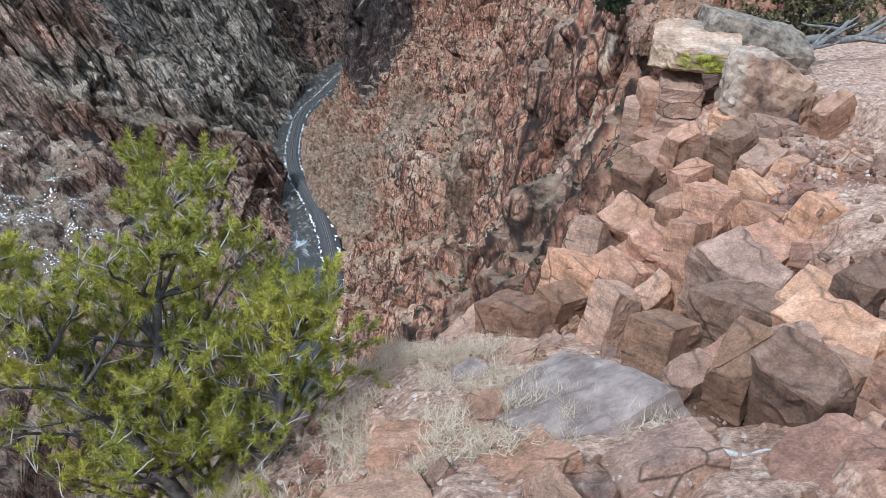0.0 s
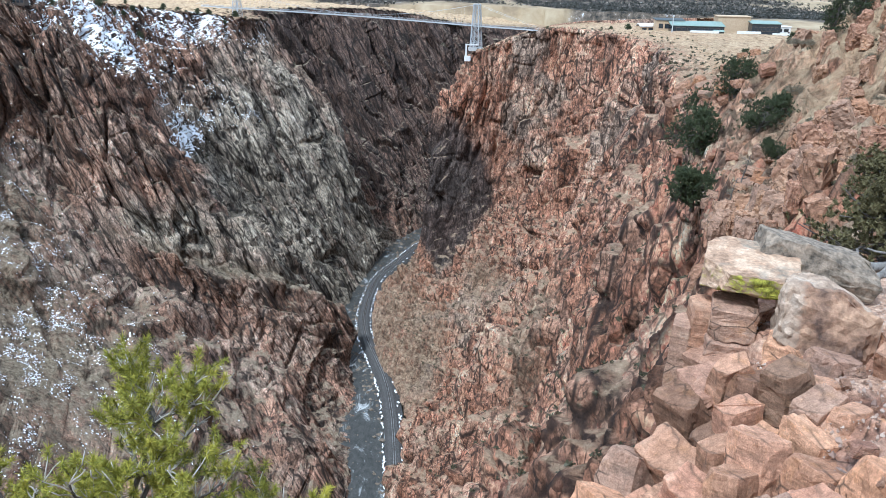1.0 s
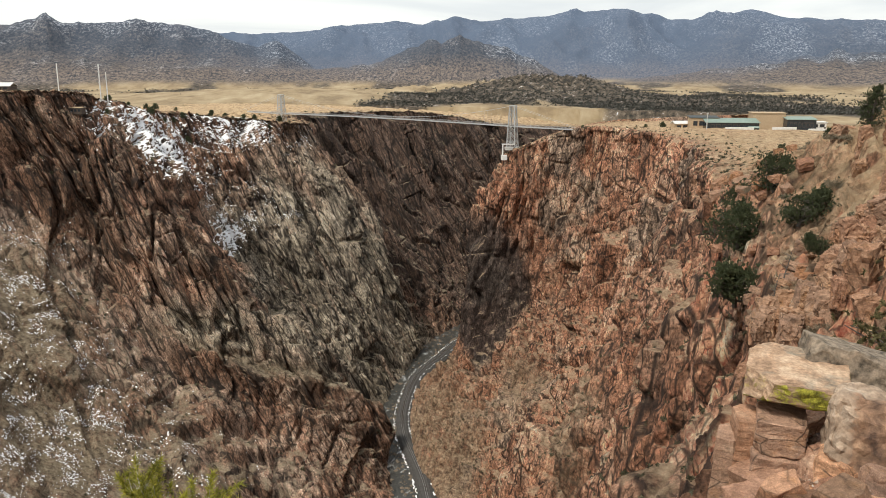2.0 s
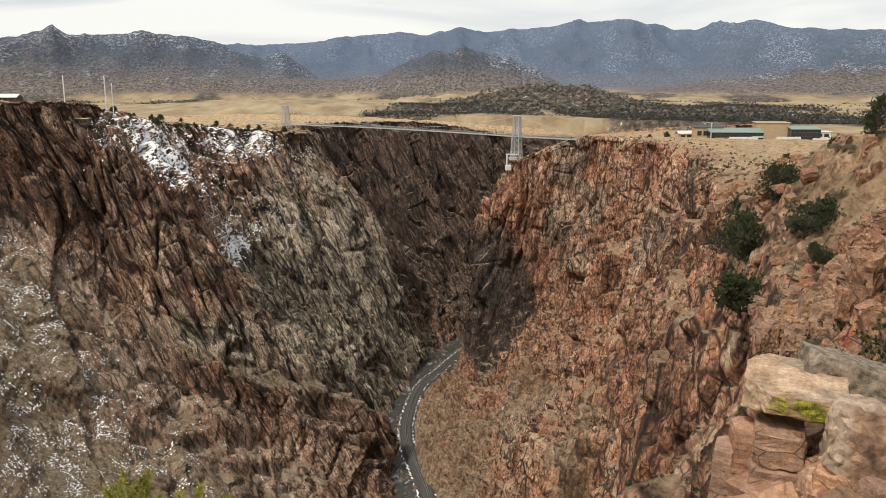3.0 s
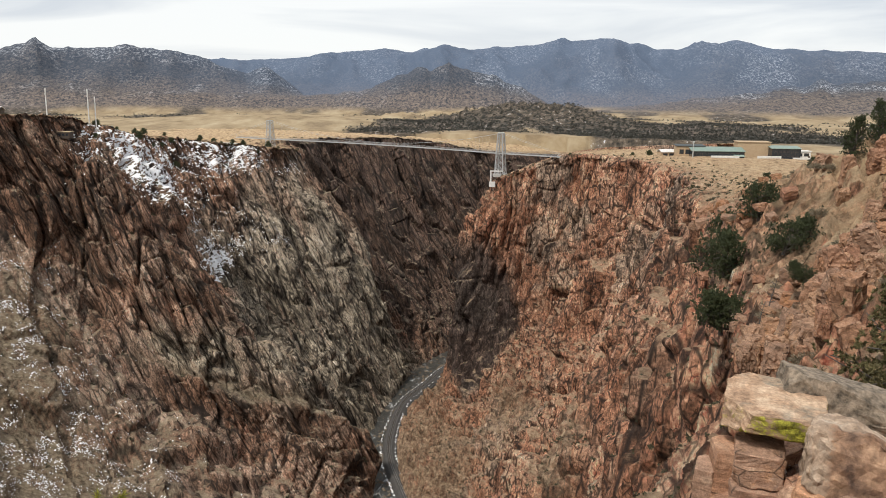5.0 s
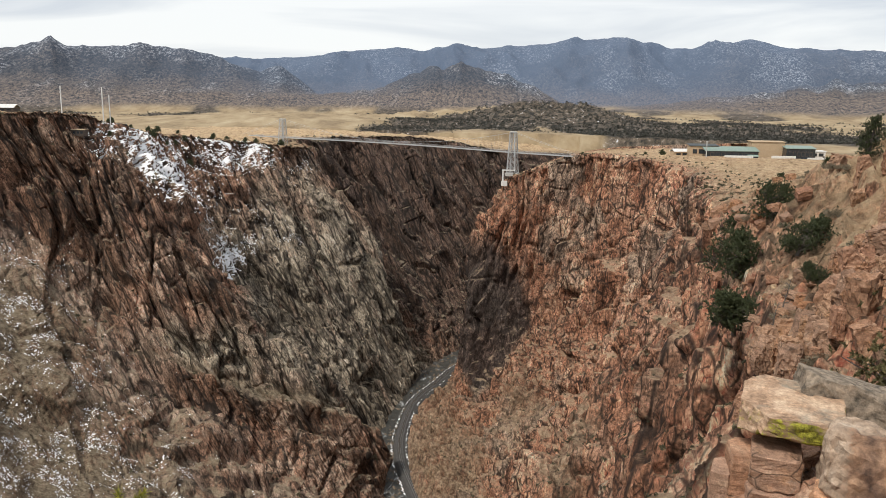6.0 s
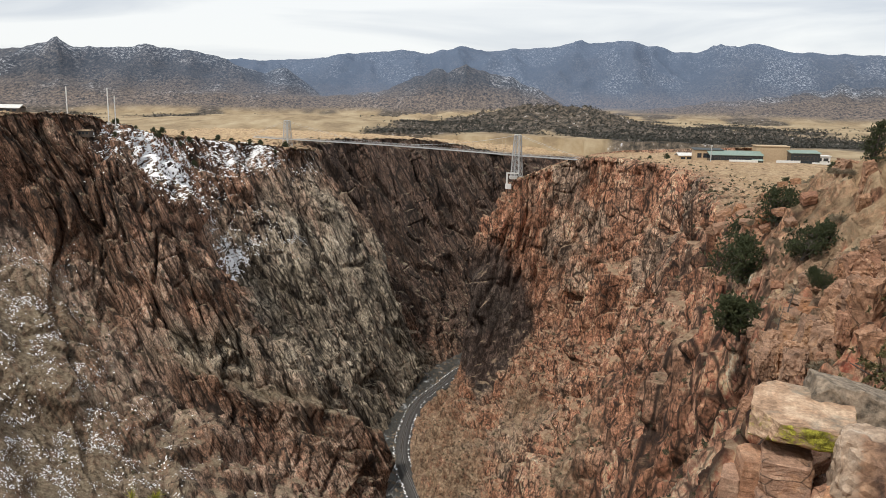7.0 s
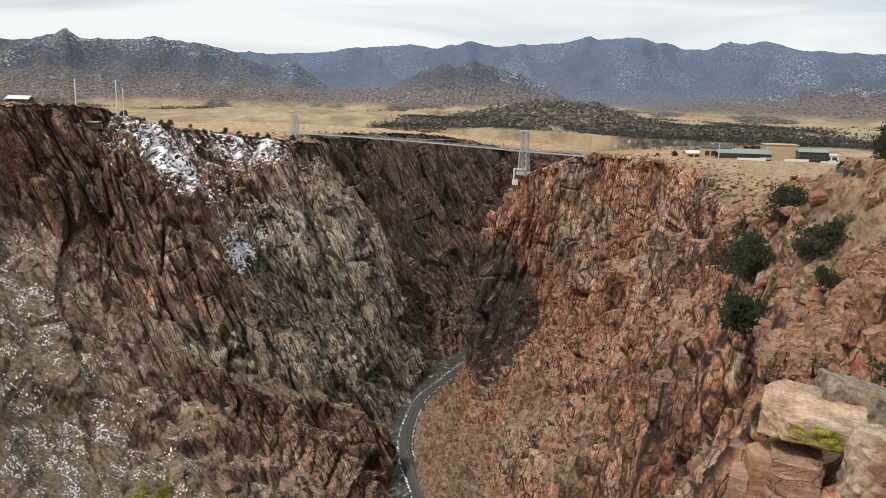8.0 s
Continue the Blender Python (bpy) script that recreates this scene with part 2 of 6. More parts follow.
    earth = m.ramp(m.noise(m.position(), 0.9, 6, 0.75), [(0.34, soil[0]), (0.50, soil[1]), (0.66, soil[2])])
    col = m.mix(ledge, col, earth)
    stones = m.ramp(m.noise(m.position(), 0.30, 8, 0.8), [(0.38, tuple(0.25 * c for c in soil[0])), (0.47, soil[0]), (0.55, soil[1]), (0.66, soil[2])])
    col = m.mix(m.math("MULTIPLY", m.attribute("scree"), m.ramp(med, [(0.36, 0.25), (0.55, 0.9)])), col, stones)
    turf = m.ramp(m.noise(m.position(), 0.22, 9, 0.8), [(0.36, (0.15, 0.10, 0.058)), (0.47, (0.46, 0.325, 0.195)), (0.56, (0.58, 0.43, 0.265)), (0.66, (0.72, 0.57, 0.38))])
    col = m.mix(m.math("MULTIPLY", m.attribute("meadow"), m.facing_up(0.34, 0.66)), col, turf)
    m.bump(med, 1.6, 0.7)
    m.bump(fine, 1.0, 1.0)
    return m.done(col, 0.92, 0.0, 0.15)


LEFT_FOLIATION = (0.37, 0.10, -0.92), (-0.28, 0.93, -0.2)       # dip and strike
RIGHT_FOLIATION = (0.10, 0.0, 1.0), (0.16, 0.95, -0.25)
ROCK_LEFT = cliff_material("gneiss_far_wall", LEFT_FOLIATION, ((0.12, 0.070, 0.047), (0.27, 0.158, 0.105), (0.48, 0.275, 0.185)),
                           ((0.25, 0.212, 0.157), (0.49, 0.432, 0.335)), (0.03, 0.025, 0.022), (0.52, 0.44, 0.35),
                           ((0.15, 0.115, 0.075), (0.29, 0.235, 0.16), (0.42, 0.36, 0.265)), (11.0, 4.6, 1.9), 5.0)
ROCK_RIGHT = cliff_material("red_granite_wall", RIGHT_FOLIATION, ((0.22, 0.105, 0.065), (0.47, 0.235, 0.142), (0.66, 0.36, 0.222)),
                            ((0.25, 0.205, 0.16), (0.42, 0.35, 0.27)), (0.035, 0.026, 0.022), (0.74, 0.52, 0.37),
                            ((0.19, 0.13, 0.085), (0.37, 0.27, 0.175), (0.56, 0.43, 0.29)), (7.0, 2.8, 1.0), 2.6)


def ground_material():
    m = Nodes("dry_grassland")
    x, y, z = m.xyz()
    big = m.noise(m.position((1, 0.35, 1)), 0.006, 6, 0.6)
    grass = m.ramp(m.noise(m.position((1, 0.5, 1)), 0.02, 6, 0.65), [(0.3, (0.19, 0.14, 0.09)), (0.5, (0.34, 0.26, 0.16)), (0.7, (0.46, 0.375, 0.25))])
    scrub = m.ramp(m.noise(m.position(), 0.06, 5, 0.8), [(0.40, (0.035, 0.035, 0.032)), (0.54, (0.13, 0.105, 0.08)), (0.63, (0.22, 0.18, 0.14)), (0.66, (0.62, 0.63, 0.66))])
    col = m.mix(m.attribute("scrub"), grass, scrub)
    high = m.attribute("mountain")
    speck = m.noise(m.position((1, 0.6, 1)), 0.10, 6, 0.85)
    patchy = m.noise(m.position((1, 0.5, 1)), 0.0035, 5, 0.6)
    wood = m.ramp(speck, [(0.36, (0.018, 0.022, 0.028)), (0.48, (0.055, 0.055, 0.06)), (0.56, (0.16, 0.14, 0.125)), (0.64, (0.24, 0.215, 0.19))])
    wood = m.mix(m.ramp(m.noise(m.position((1, 0.5, 1)), 0.008, 4), [(0.40, 0.0), (0.55, 0.75)]), wood, m.ramp(speck, [(0.38, (0.02, 0.026, 0.032)), (0.62, (0.09, 0.085, 0.085))]))
    upper = m.add("ShaderNodeMapRange")
    m.put(upper.inputs["Value"], m.math("ADD", z, m.math("MULTIPLY", x, -0.03)))
    upper.inputs["From Min"].default_value, upper.inputs["From Max"].default_value = 90, 330
    snow = m.math("MULTIPLY", m.ramp(speck, [(0.52, 0.0), (0.60, 0.9)]), m.ramp(m.math("ADD", patchy, m.math("MULTIPLY", upper.outputs[0], 0.18)), [(0.51, 0.0), (0.63, 1.0)]))
    wood = m.mix(snow, wood, (0.66, 0.69, 0.74))
    low = m.add("ShaderNodeMapRange")
    m.put(low.inputs["Value"], m.math("ADD", z, m.math("MULTIPLY", m.math("SUBTRACT", patchy, 0.5), 160)))
    low.inputs["From Min"].default_value, low.inputs["From Max"].default_value = 60, -10
    wood = m.mix(m.math("MULTIPLY", low.outputs[0], 0.75), wood, m.ramp(speck, [(0.42, (0.03, 0.03, 0.028)), (0.49, (0.17, 0.125, 0.09)), (0.62, (0.30, 0.225, 0.165))]))
    # Haze put into the colour: the ranges turn bluer with distance.
    far_haze = m.add("ShaderNodeMapRange")
    m.put(far_haze.inputs["Value"], y)
    far_haze.inputs["From Min"].default_value, far_haze.inputs["From Max"].default_value = 2900, 4300
    wood = m.mix(m.math("ADD", m.math("MULTIPLY", far_haze.outputs[0], 0.62), 0.14), wood, (0.125, 0.168, 0.245))
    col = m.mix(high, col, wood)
    m.bump(m.noise(m.position(), 0.05, 6, 0.7), 6.0, 0.5)
    return m.done(col, 0.95, 0, 0.1)


GROUND = ground_material()


def plain_material(name, a, b, scale, rough=0.8, metal=0.0, bump=0.0, local=False, spec=0.3):
    m = Nodes(name)
    f = m.noise(m.position(local=local), scale, 6, 0.65)
    if bump:
        m.bump(f, bump, 0.8)
    return m.done(m.ramp(f, [(0.32, a), (0.68, b)]), rough, metal, spec)


def water_material():
    m = Nodes("river_water")
    rip = m.noise(m.position((1, 0.5, 1)), 0.35, 6, 0.65, 0.5)
    foam = m.ramp(m.noise(m.position((1, 0.45, 1)), 0.10, 8, 0.75, 0.8), [(0.56, 0.0), (0.66, 1.0)])
    col = m.mix(foam, m.ramp(rip, [(0.3, (0.028, 0.028, 0.025)), (0.7, (0.085, 0.082, 0.072))]), (0.50, 0.51, 0.50))
    m.bump(rip, 0.6, 0.8)
    return m.done(col, m.math("ADD", m.math("MULTIPLY", foam, 0.4), 0.38), 0, 0.25)


WATER = water_material()
TALUS = plain_material("grey_talus", (0.13, 0.10, 0.075), (0.27, 0.22, 0.165), 0.5, 0.95, 0, 0.8)
STEEL = plain_material("weathered_steel", (0.42, 0.43, 0.43), (0.58, 0.58, 0.57), 0.6, 0.55, 0.3)

def leaf_material(name, dark, mid, light, random_island=True):
    m = Nodes(name)
    isl = m.add("ShaderNodeNewGeometry").outputs["Random Per Island"]
    n = m.noise(m.position(local=True), 2.0, 4)
    col = m.mix(0.5, m.ramp(isl, [(0.0, dark), (0.5, mid), (1.0, light)]), m.ramp(n, [(0.3, dark), (0.5, mid), (0.7, light)]))
    m.bsdf.inputs["Subsurface Weight"].default_value = 0.0
    return m.done(col, 0.6, 0, 0.25)


PINE_NEEDLES = leaf_material("pinyon_needles", (0.05, 0.062, 0.013), (0.28, 0.275, 0.038), (0.64, 0.55, 0.08))
JUNIPER_LEAVES = leaf_material("juniper_foliage", (0.025, 0.034, 0.015), (0.055, 0.068, 0.03), (0.105, 0.115, 0.052))
OLIVE_LEAVES = leaf_material("olive_brown_foliage", (0.06, 0.05, 0.02), (0.12, 0.105, 0.045), (0.19, 0.16, 0.075))
SAGE_TWIGS = leaf_material("grey_brown_twigs", (0.10, 0.08, 0.055), (0.19, 0.155, 0.105), (0.30, 0.26, 0.18))
DRY_GRASS = leaf_material("dry_grass", (0.34, 0.26, 0.16), (0.56, 0.45, 0.31), (0.74, 0.64, 0.48))
BARK = plain_material("grey_bark", (0.05, 0.042, 0.036), (0.17, 0.15, 0.13), 14, 0.9, 0, 0.02)
PALE_WOOD = plain_material("bleached_wood", (0.30, 0.26, 0.22), (0.58, 0.54, 0.48), 20, 0.85, 0, 0.006)
GREY_WOOD = plain_material("weathered_grey_wood", (0.09, 0.08, 0.07), (0.27, 0.245, 0.215), 16, 0.9, 0, 0.01)
SNOW = plain_material("old_snow", (0.80, 0.80, 0.81), (0.92, 0.92, 0.92), 0.8, 0.7, 0, 0.3)
BALLAST = plain_material("track_ballast", (0.05, 0.047, 0.044), (0.12, 0.113, 0.105), 0.9, 0.95, 0, 0.2)
RAIL = plain_material("rail_steel", (0.30, 0.28, 0.26), (0.55, 0.54, 0.52), 2.0, 0.35, 0.7)
TIMBER = plain_material("old_timber", (0.05, 0.04, 0.032), (0.13, 0.10, 0.08), 3.0, 0.9)
STUCCO = plain_material("tan_stucco", (0.40, 0.29, 0.18), (0.50, 0.38, 0.25), 0.8, 0.9)
WHITE_WALL = plain_material("white_wall", (0.62, 0.60, 0.56), (0.78, 0.77, 0.74), 0.7, 0.85)
GREEN_ROOF = plain_material("green_metal_roof", (0.20, 0.28, 0.235), (0.30, 0.37, 0.32), 0.5, 0.5, 0.2)
DARK_ROOF = plain_material("dark_roof", (0.04, 0.05, 0.05), (0.09, 0.10, 0.10), 0.5, 0.7)
DARK_GLASS = plain_material("window_glass", (0.02, 0.025, 0.03), (0.04, 0.05, 0.06), 0.3, 0.1, 0, 0, False, 0.6)
CONCRETE = plain_material("pale_concrete", (0.42, 0.40, 0.37), (0.58, 0.56, 0.52), 0.6, 0.9)
RED_PAVING = plain_material("red_brown_paving", (0.30, 0.16, 0.11), (0.42, 0.25, 0.18), 0.4, 0.9)

# ---------------------------------------------------------------- the gorge
LEFT = [  # columns from behind the far rim down to the river's far bank
    [(-800, 100, -14), (-400, 180, -18), (-310, 200, -95), (-230, 220, -170), (-125, 240, -270), (-62, 280, -332)],
    [(-800, 400, -14), (-400, 440, -18), (-330, 440, -100), (-262, 435, -168), (-160, 430, -250), (-39, 450, -332)],
    [(-800, 575, -16), (-345, 592, -19), (-310, 585, -105), (-242, 574, -172), (-185, 566, -240), (-41, 560, -332)],
    [(-780, 655, -22), (-303, 645, -19), (-240, 638, -84), (-180, 634, -165), (-95, 634, -268), (-57, 650, -332)],
    [(-760, 760, -40), (-282, 745, -38), (-232, 742, -108), (-175, 742, -185), (-100, 745, -272), (-63, 760, -332)],
    [(-740, 860, -50), (-250, 825, -48), (-198, 822, -118), (-142, 822, -192), (-92, 828, -268), (-51, 832, -332)],
    [(-700, 1000, -62), (-176, 985, -66), (-122, 960, -136), (-83, 945, -214), (-56, 930, -281), (-38, 905, -332)],
    [(-640, 1180, -64), (-200, 1070, -60), (-165, 1058, -135), (-118, 1042, -212), (-58, 1015, -282), (-12, 975, -332)],
    [(-400, 1500, -64), (-50, 1195, -63), (-38, 1168, -130), (-12, 1140, -215), (12, 1105, -288), (35, 1040, -332)],
    [(100, 1600, -70), (120, 1260, -88), (122, 1230, -150), (125, 1190, -220), (128, 1150, -290), (130, 1090, -332)],
    [(560, 1600, -70), (420, 1330, -92), (410, 1300, -150), (390, 1250, -225), (360, 1200, -290), (320, 1140, -332)]]
RIGHT = [  # columns from behind the near rim down to the river's near bank
    [(260, -170, 8), (40, -150, -4), (-5, -140, -60), (-35, -130, -140), (-65, -115, -230), (-85, -100, -332)],
    [(230, -40, 7), (30, -8, -6), (15, 8, -30), (7, 35, -90), (-12, 95, -195), (-38, 170, -332)],
    [(220, 60, 4), (24, 50, -16), (19, 62, -36), (9, 85, -68), (-4, 150, -165), (-25, 260, -332)],
    [(230, 115, 0), (38, 102, -30), (36, 117, -53), (29, 127, -83), (9, 152, -114), (-18, 340, -332)],
    [(240, 165, -4), (51, 146, -31), (42, 160, -67), (42, 195, -104), (33, 252, -158), (-16, 410, -332)],
    [(280, 290, -20), (90, 285, -36), (82, 322, -92), (66, 370, -155), (40, 420, -212), (-2, 490, -328)],
    [(330, 420, -34), (130, 420, -44), (114, 440, -112), (90, 462, -190), (58, 495, -250), (-8, 560, -328)],
    [(420, 600, -46), (172, 600, -52), (150, 598, -122), (118, 606, -200), (60, 622, -270), (-30, 650, -328)],
    [(430, 740, -52), (156, 712, -52), (140, 694, -122), (108, 690, -202), (40, 694, -276), (-38, 732, -328)],
    [(430, 830, -56), (118, 786, -57), (112, 768, -132), (84, 756, -212), (26, 748, -280), (-34, 792, -328)],
    [(430, 900, -58), (66, 815, -80), (32, 811, -138), (18, 808, -222), (8, 803, -288), (-22, 845, -328)],
    [(430, 960, -60), (76, 850, -80), (52, 862, -160), (38, 880, -250), (22, 893, -300), (8, 900, -328)],
    [(430, 1080, -60), (170, 955, -62), (150, 970, -140), (130, 985, -230), (108, 1000, -295), (80, 1010, -332)],
    [(500, 1160, -60), (360, 1050, -58), (350, 1060, -140), (340, 1070, -230), (320, 1080, -295), (300, 1090, -332)]]


def plateau(x, y):
    """Height of the open ground, away from the gorge."""
    z = np.interp(y, [-3000, 0, 100, 250, 400, 600, 1000, 2000], [10, 6, 2, -14, -34, -48, -62, -66])
    left = smooth(-150, -330, x) * smooth(1000, 650, y)
    z = z * (1 - left) - 20 * left
    r = np.hypot(x, y)
    z = z + 6 * fbm(np.stack([x / 420, y / 420, x * 0], -1).reshape(-1, 3), 4, 231).reshape(x.shape) * smooth(900, 1500, r)
    rough = ridged(np.stack([x / 75, y / 130, x * 0], -1).reshape(-1, 3), 5, 236).reshape(x.shape)
    knob = np.exp(-((np.abs(x - 270) / 170) ** 3) - ((y - 2050) / 220) ** 2)
    ridge = np.exp(-((x - 20) / 260) ** 2 - ((y - 2250) / 150) ** 2)
    z = z + 24 * np.exp(-((x + 380) / 330) ** 2 - ((y - 1750) / 220) ** 2)
    z = z + (40 * knob + 24 * ridge) * (0.15 + 1.3 * rough)
    return z + 2.5 * fbm(np.stack([x / 60, y / 60, x * 0], -1).reshape(-1, 3), 3, 241).reshape(x.shape) * smooth(300, 800, r)


def columns(stations):
    """Adds a lip behind and a shoulder below each rim, which keep it crisp, and sets the back on the plateau."""
    out = []
    for back, rim, *rest in stations:
        back, rim, below = np.array(back, float), np.array(rim, float), np.array(rest[0], float)
        back[2] = plateau(back[:1], back[1:2])[0] - 3
        lip = rim + (back - rim) * min(0.2, 14 / np.linalg.norm(back - rim))
        slope = float(smooth(300, 160, rim[1])) * float(smooth(20, 90, rim[1])) * (rim[0] > 0)
        lip[2] = rim[2] + (back[2] - rim[2]) * 0.12 * (1 - slope) + 1.0 + 9 * slope
        hump = rim + (back - rim) * 0.32
        hump[2] = max(rim[2] + (back[2] - rim[2]) * 0.55, rim[2] + 12 * float(smooth(300, 120, rim[1])) * float(smooth(-60, 40, rim[1])) * (rim[0] > 0) + 10 * slope)
        out.append([back, hump, lip, rim, rim * 0.82 + below * 0.18 + np.array((0, 0, -2.0)), *[np.array(q, float) for q in rest]])
    return out


def rugged(p, axis, near, seed, level_amp, swell, benches=0.0, ribs=0.0, draw=6.5):
    """Ribs, gullies, joint blocks and open cracks on a wall sheet, drawn out along the foliation.
    near: 1 where the wall is close and its blocks are small. swell: how far buttresses and mounds stand out."""
    nu, nv, _ = p.shape
    n = sheet_normals(p)
    flat = p.reshape(-1, 3)
    n = np.where(n[..., 2:3].mean() < 0, -n, n).reshape(-1, 3)
    row = np.broadcast_to(np.linspace(0, 1, nv)[None, :], (nu, nv)).ravel()
    bend = 9 * np.stack([fbm(flat / 110, 3, seed + 3), fbm(flat / 110, 3, seed + 4), 0 * row], -1)
    q = (flat + bend) @ np.array(foliation_axes(*axis)).T
    g = (flat + bend) @ np.array(Euler((0.25, -0.35, 0.6)).to_matrix()).T
    wall = smooth(RIM_ROW - 0.015, RIM_ROW + 0.05, row) * (1 - 0.8 * smooth(0.95, 1.0, row))
    far = 1 - near
    gap = np.maximum(np.linalg.norm(np.gradient(p, axis=0), axis=2), 0.45 * np.linalg.norm(np.gradient(p, axis=1), axis=2)).ravel()

    def fits(size):
        """Fades out relief that is finer than the mesh can carry."""
        return smooth(1.0, 2.4, size / gap)

    def cells(size, draw):
        return q / np.array((size, 2.2 * size, size * draw))

    d = far * 17.0 * (ridged(cells(95, 4.0), 2, seed) - 0.6)
    d += far * 7.0 * blocks(cells(34, 5.0), seed + 80, 0.10, 1.1)
    d += ribs * (0.5 + 0.5 * far) * (ridged(cells(10, 8.0), 2, seed + 12) - 0.5) * fits(4)
    d += (0.45 + 0.55 * far) * 3.4 * blocks(cells(13, 0.9 * draw), seed + 82, 0.16, 1.1) * fits(6)
    d += (0.9 + 0.1 * far) * 1.7 * blocks(cells(5.2, draw), seed + 84, 0.18, 1.1) * fits(2.6)
    d += (0.6 + 0.4 * far) * 0.65 * blocks(cells(2.1, draw), seed + 86, 0.2, 1.1) * fits(1.1)
    d += near * 0.28 * blocks(cells(0.9, 0.8 * draw), seed + 88, 0.2, 1.1) * fits(0.45)
    d += far * 1.6 * blocks(g / 24, seed + 22, 0.10, 1.0) + 0.5 * blocks(g / 8, seed + 24, 0.12, 1.0) * fits(3.5)
    crack = np.exp(-(perlin(cells(24, 8.0), seed + 70) / 0.05) ** 2) * far * 9.0 * fits(3)
    crack += np.exp(-(perlin(cells(9, 8.0), seed + 71) / 0.07) ** 2) * (0.5 + 0.5 * far) * 4.6 * fits(1.4)
    crack += np.exp(-(perlin(cells(3.4, 8.0), seed + 72) / 0.09) ** 2) * (0.3 + 0.7 * near) * 1.3 * fits(0.7)
    d = d - crack + swell.ravel()
    if benches:     # short cliffs between sloping shelves: the shelves stand out by what the cliffs fall back
        rise = 26 + 34 * far
        phase = -flat[:, 2] / rise + 1.1 * fbm(flat / np.array((70, 70, 120)), 3, seed + 90)
        f = phase - np.floor(phase)
        d += benches * rise * (f - smooth(0.0, 0.3, f)) * smooth(0, 45, -flat[:, 2] - 25)
    level = level_amp * (1 + 0.5 * near) * (fbm(flat / 14, 4, seed + 60) + 0.8 * blocks(flat / np.array((5, 5, 3)), seed + 62, 0.2, 0.8) + 0.4 * blocks(flat / np.array((1.7, 1.7, 1)), seed + 64)) * (1 - wall)
    out = flat + n * (d * wall)[:, None]
    out[:, 2] += level
    return out.reshape(nu, nv, 3)


def wall_object(name, sheet, material, flip):
    f = grid_faces(*sheet.shape[:2])
    return mesh_object(name, sheet, f[:, ::-1] if flip else f, material, flat=flip)


def patch(p, y, z, ry, rz):
    """A soft patch of a wall, round a distance along the gorge and a height."""
    return np.exp(-(((p[..., 1] - y) / ry) ** 2 + ((p[..., 2] - z) / rz) ** 2) ** 1.5)


def paint(ob, name, values):
    """Which rock, soil or painted shade lies where: a number for each point of a sheet."""
    at = ob.data.attributes.new(name, "FLOAT", "POINT")
    at.data.foreach_set("value", np.ascontiguousarray(values, dtype=np.float32).ravel())


def meadow(p):
    """Grass on the level strip behind the rim."""
    return np.broadcast_to(smooth(RIM_ROW, RIM_ROW - 0.05, np.linspace(0, 1, p.shape[1]))[None, :], p.shape[:2])


COLUMN_STEPS = (5, 24, 12, 26, 86, 88, 92, 94)
RIM_ROW = (5 + 24 + 12) / sum(COLUMN_STEPS)

left_base = loft(columns(LEFT), (12, 56, 115, 130, 110, 130, 120, 80, 80, 8), COLUMN_STEPS)
ly, lz = left_base[..., 1], left_base[..., 2]
wobble = fbm((left_base / 70).reshape(-1, 3), 4, 281).reshape(ly.shape)
shelf = -228 - 1.13 * (ly - 602)                # the sloping tan shelf over the brown foot of the buttress
on_shelf = smooth(560, 600, ly) * smooth(720, 670, ly)
left_swell = 15 * smooth(9, -9, lz - shelf + 8 * wobble) * on_shelf
scree = np.clip(patch(left_base, 500, -128, 70, 40) + patch(left_base, 425, -190, 95, 62), 0, 1)
left_sheet = rugged(left_base, LEFT_FOLIATION, 0.55 * scree.ravel(), 11, 1.5, left_swell - 10 * scree)
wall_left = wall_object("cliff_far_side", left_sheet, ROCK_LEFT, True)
paint(wall_left, "scree", np.clip(scree + 0.9 * on_shelf * np.exp(-((lz - shelf - 4 + 8 * wobble) / 9) ** 2), 0, 1))
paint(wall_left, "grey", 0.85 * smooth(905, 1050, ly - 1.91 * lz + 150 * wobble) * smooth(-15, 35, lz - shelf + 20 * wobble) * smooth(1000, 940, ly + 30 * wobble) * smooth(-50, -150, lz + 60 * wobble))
dyke = np.exp(-((ly - 612 - 0.61 * (lz + 135) + 22 * wobble) / 8) ** 2) * smooth(-105, -130, lz) + 0.8 * np.exp(-((ly - 560 - 0.75 * (lz + 170) + 26 * wobble) / 7) ** 2) * smooth(-125, -150, lz)
paint(wall_left, "pink", np.clip(dyke + 0.8 * smooth(0.18, 0.34, fbm((left_base / 42).reshape(-1, 3), 4, 285).reshape(ly.shape)) * smooth(680, 600, ly), 0, 1))
# Back wall behind the bridge: dark rock, with its shade put into the colour.
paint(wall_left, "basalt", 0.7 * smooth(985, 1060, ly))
paint(wall_left, "meadow", meadow(left_base))
tagged(wall_left, "far gorge wall of dark brown gneiss with grey buttress", "cliff", kind="structure")

right_base = loft(columns(RIGHT), (6, 100, 110, 105, 140, 112, 108, 80, 95, 85, 25, 8, 6), COLUMN_STEPS)
rx, ry, rz = right_base[..., 0], right_base[..., 1], right_base[..., 2]
wobble = fbm((right_base / 70).reshape(-1, 3), 4, 283).reshape(ry.shape)
knoll = np.exp(-((ry - 640) / 60) ** 2 - ((rz + 312) / 22) ** 2)      # the stony mound inside the bend of the railway
right_base[..., 2] += 9 * np.exp(-((rx - 76) / 24) ** 2 - ((ry - 136) / 30) ** 2)      # the stony rise behind the slope
closeness = 1 - smooth(110, 420, np.linalg.norm(right_base.reshape(-1, 3), axis=1))
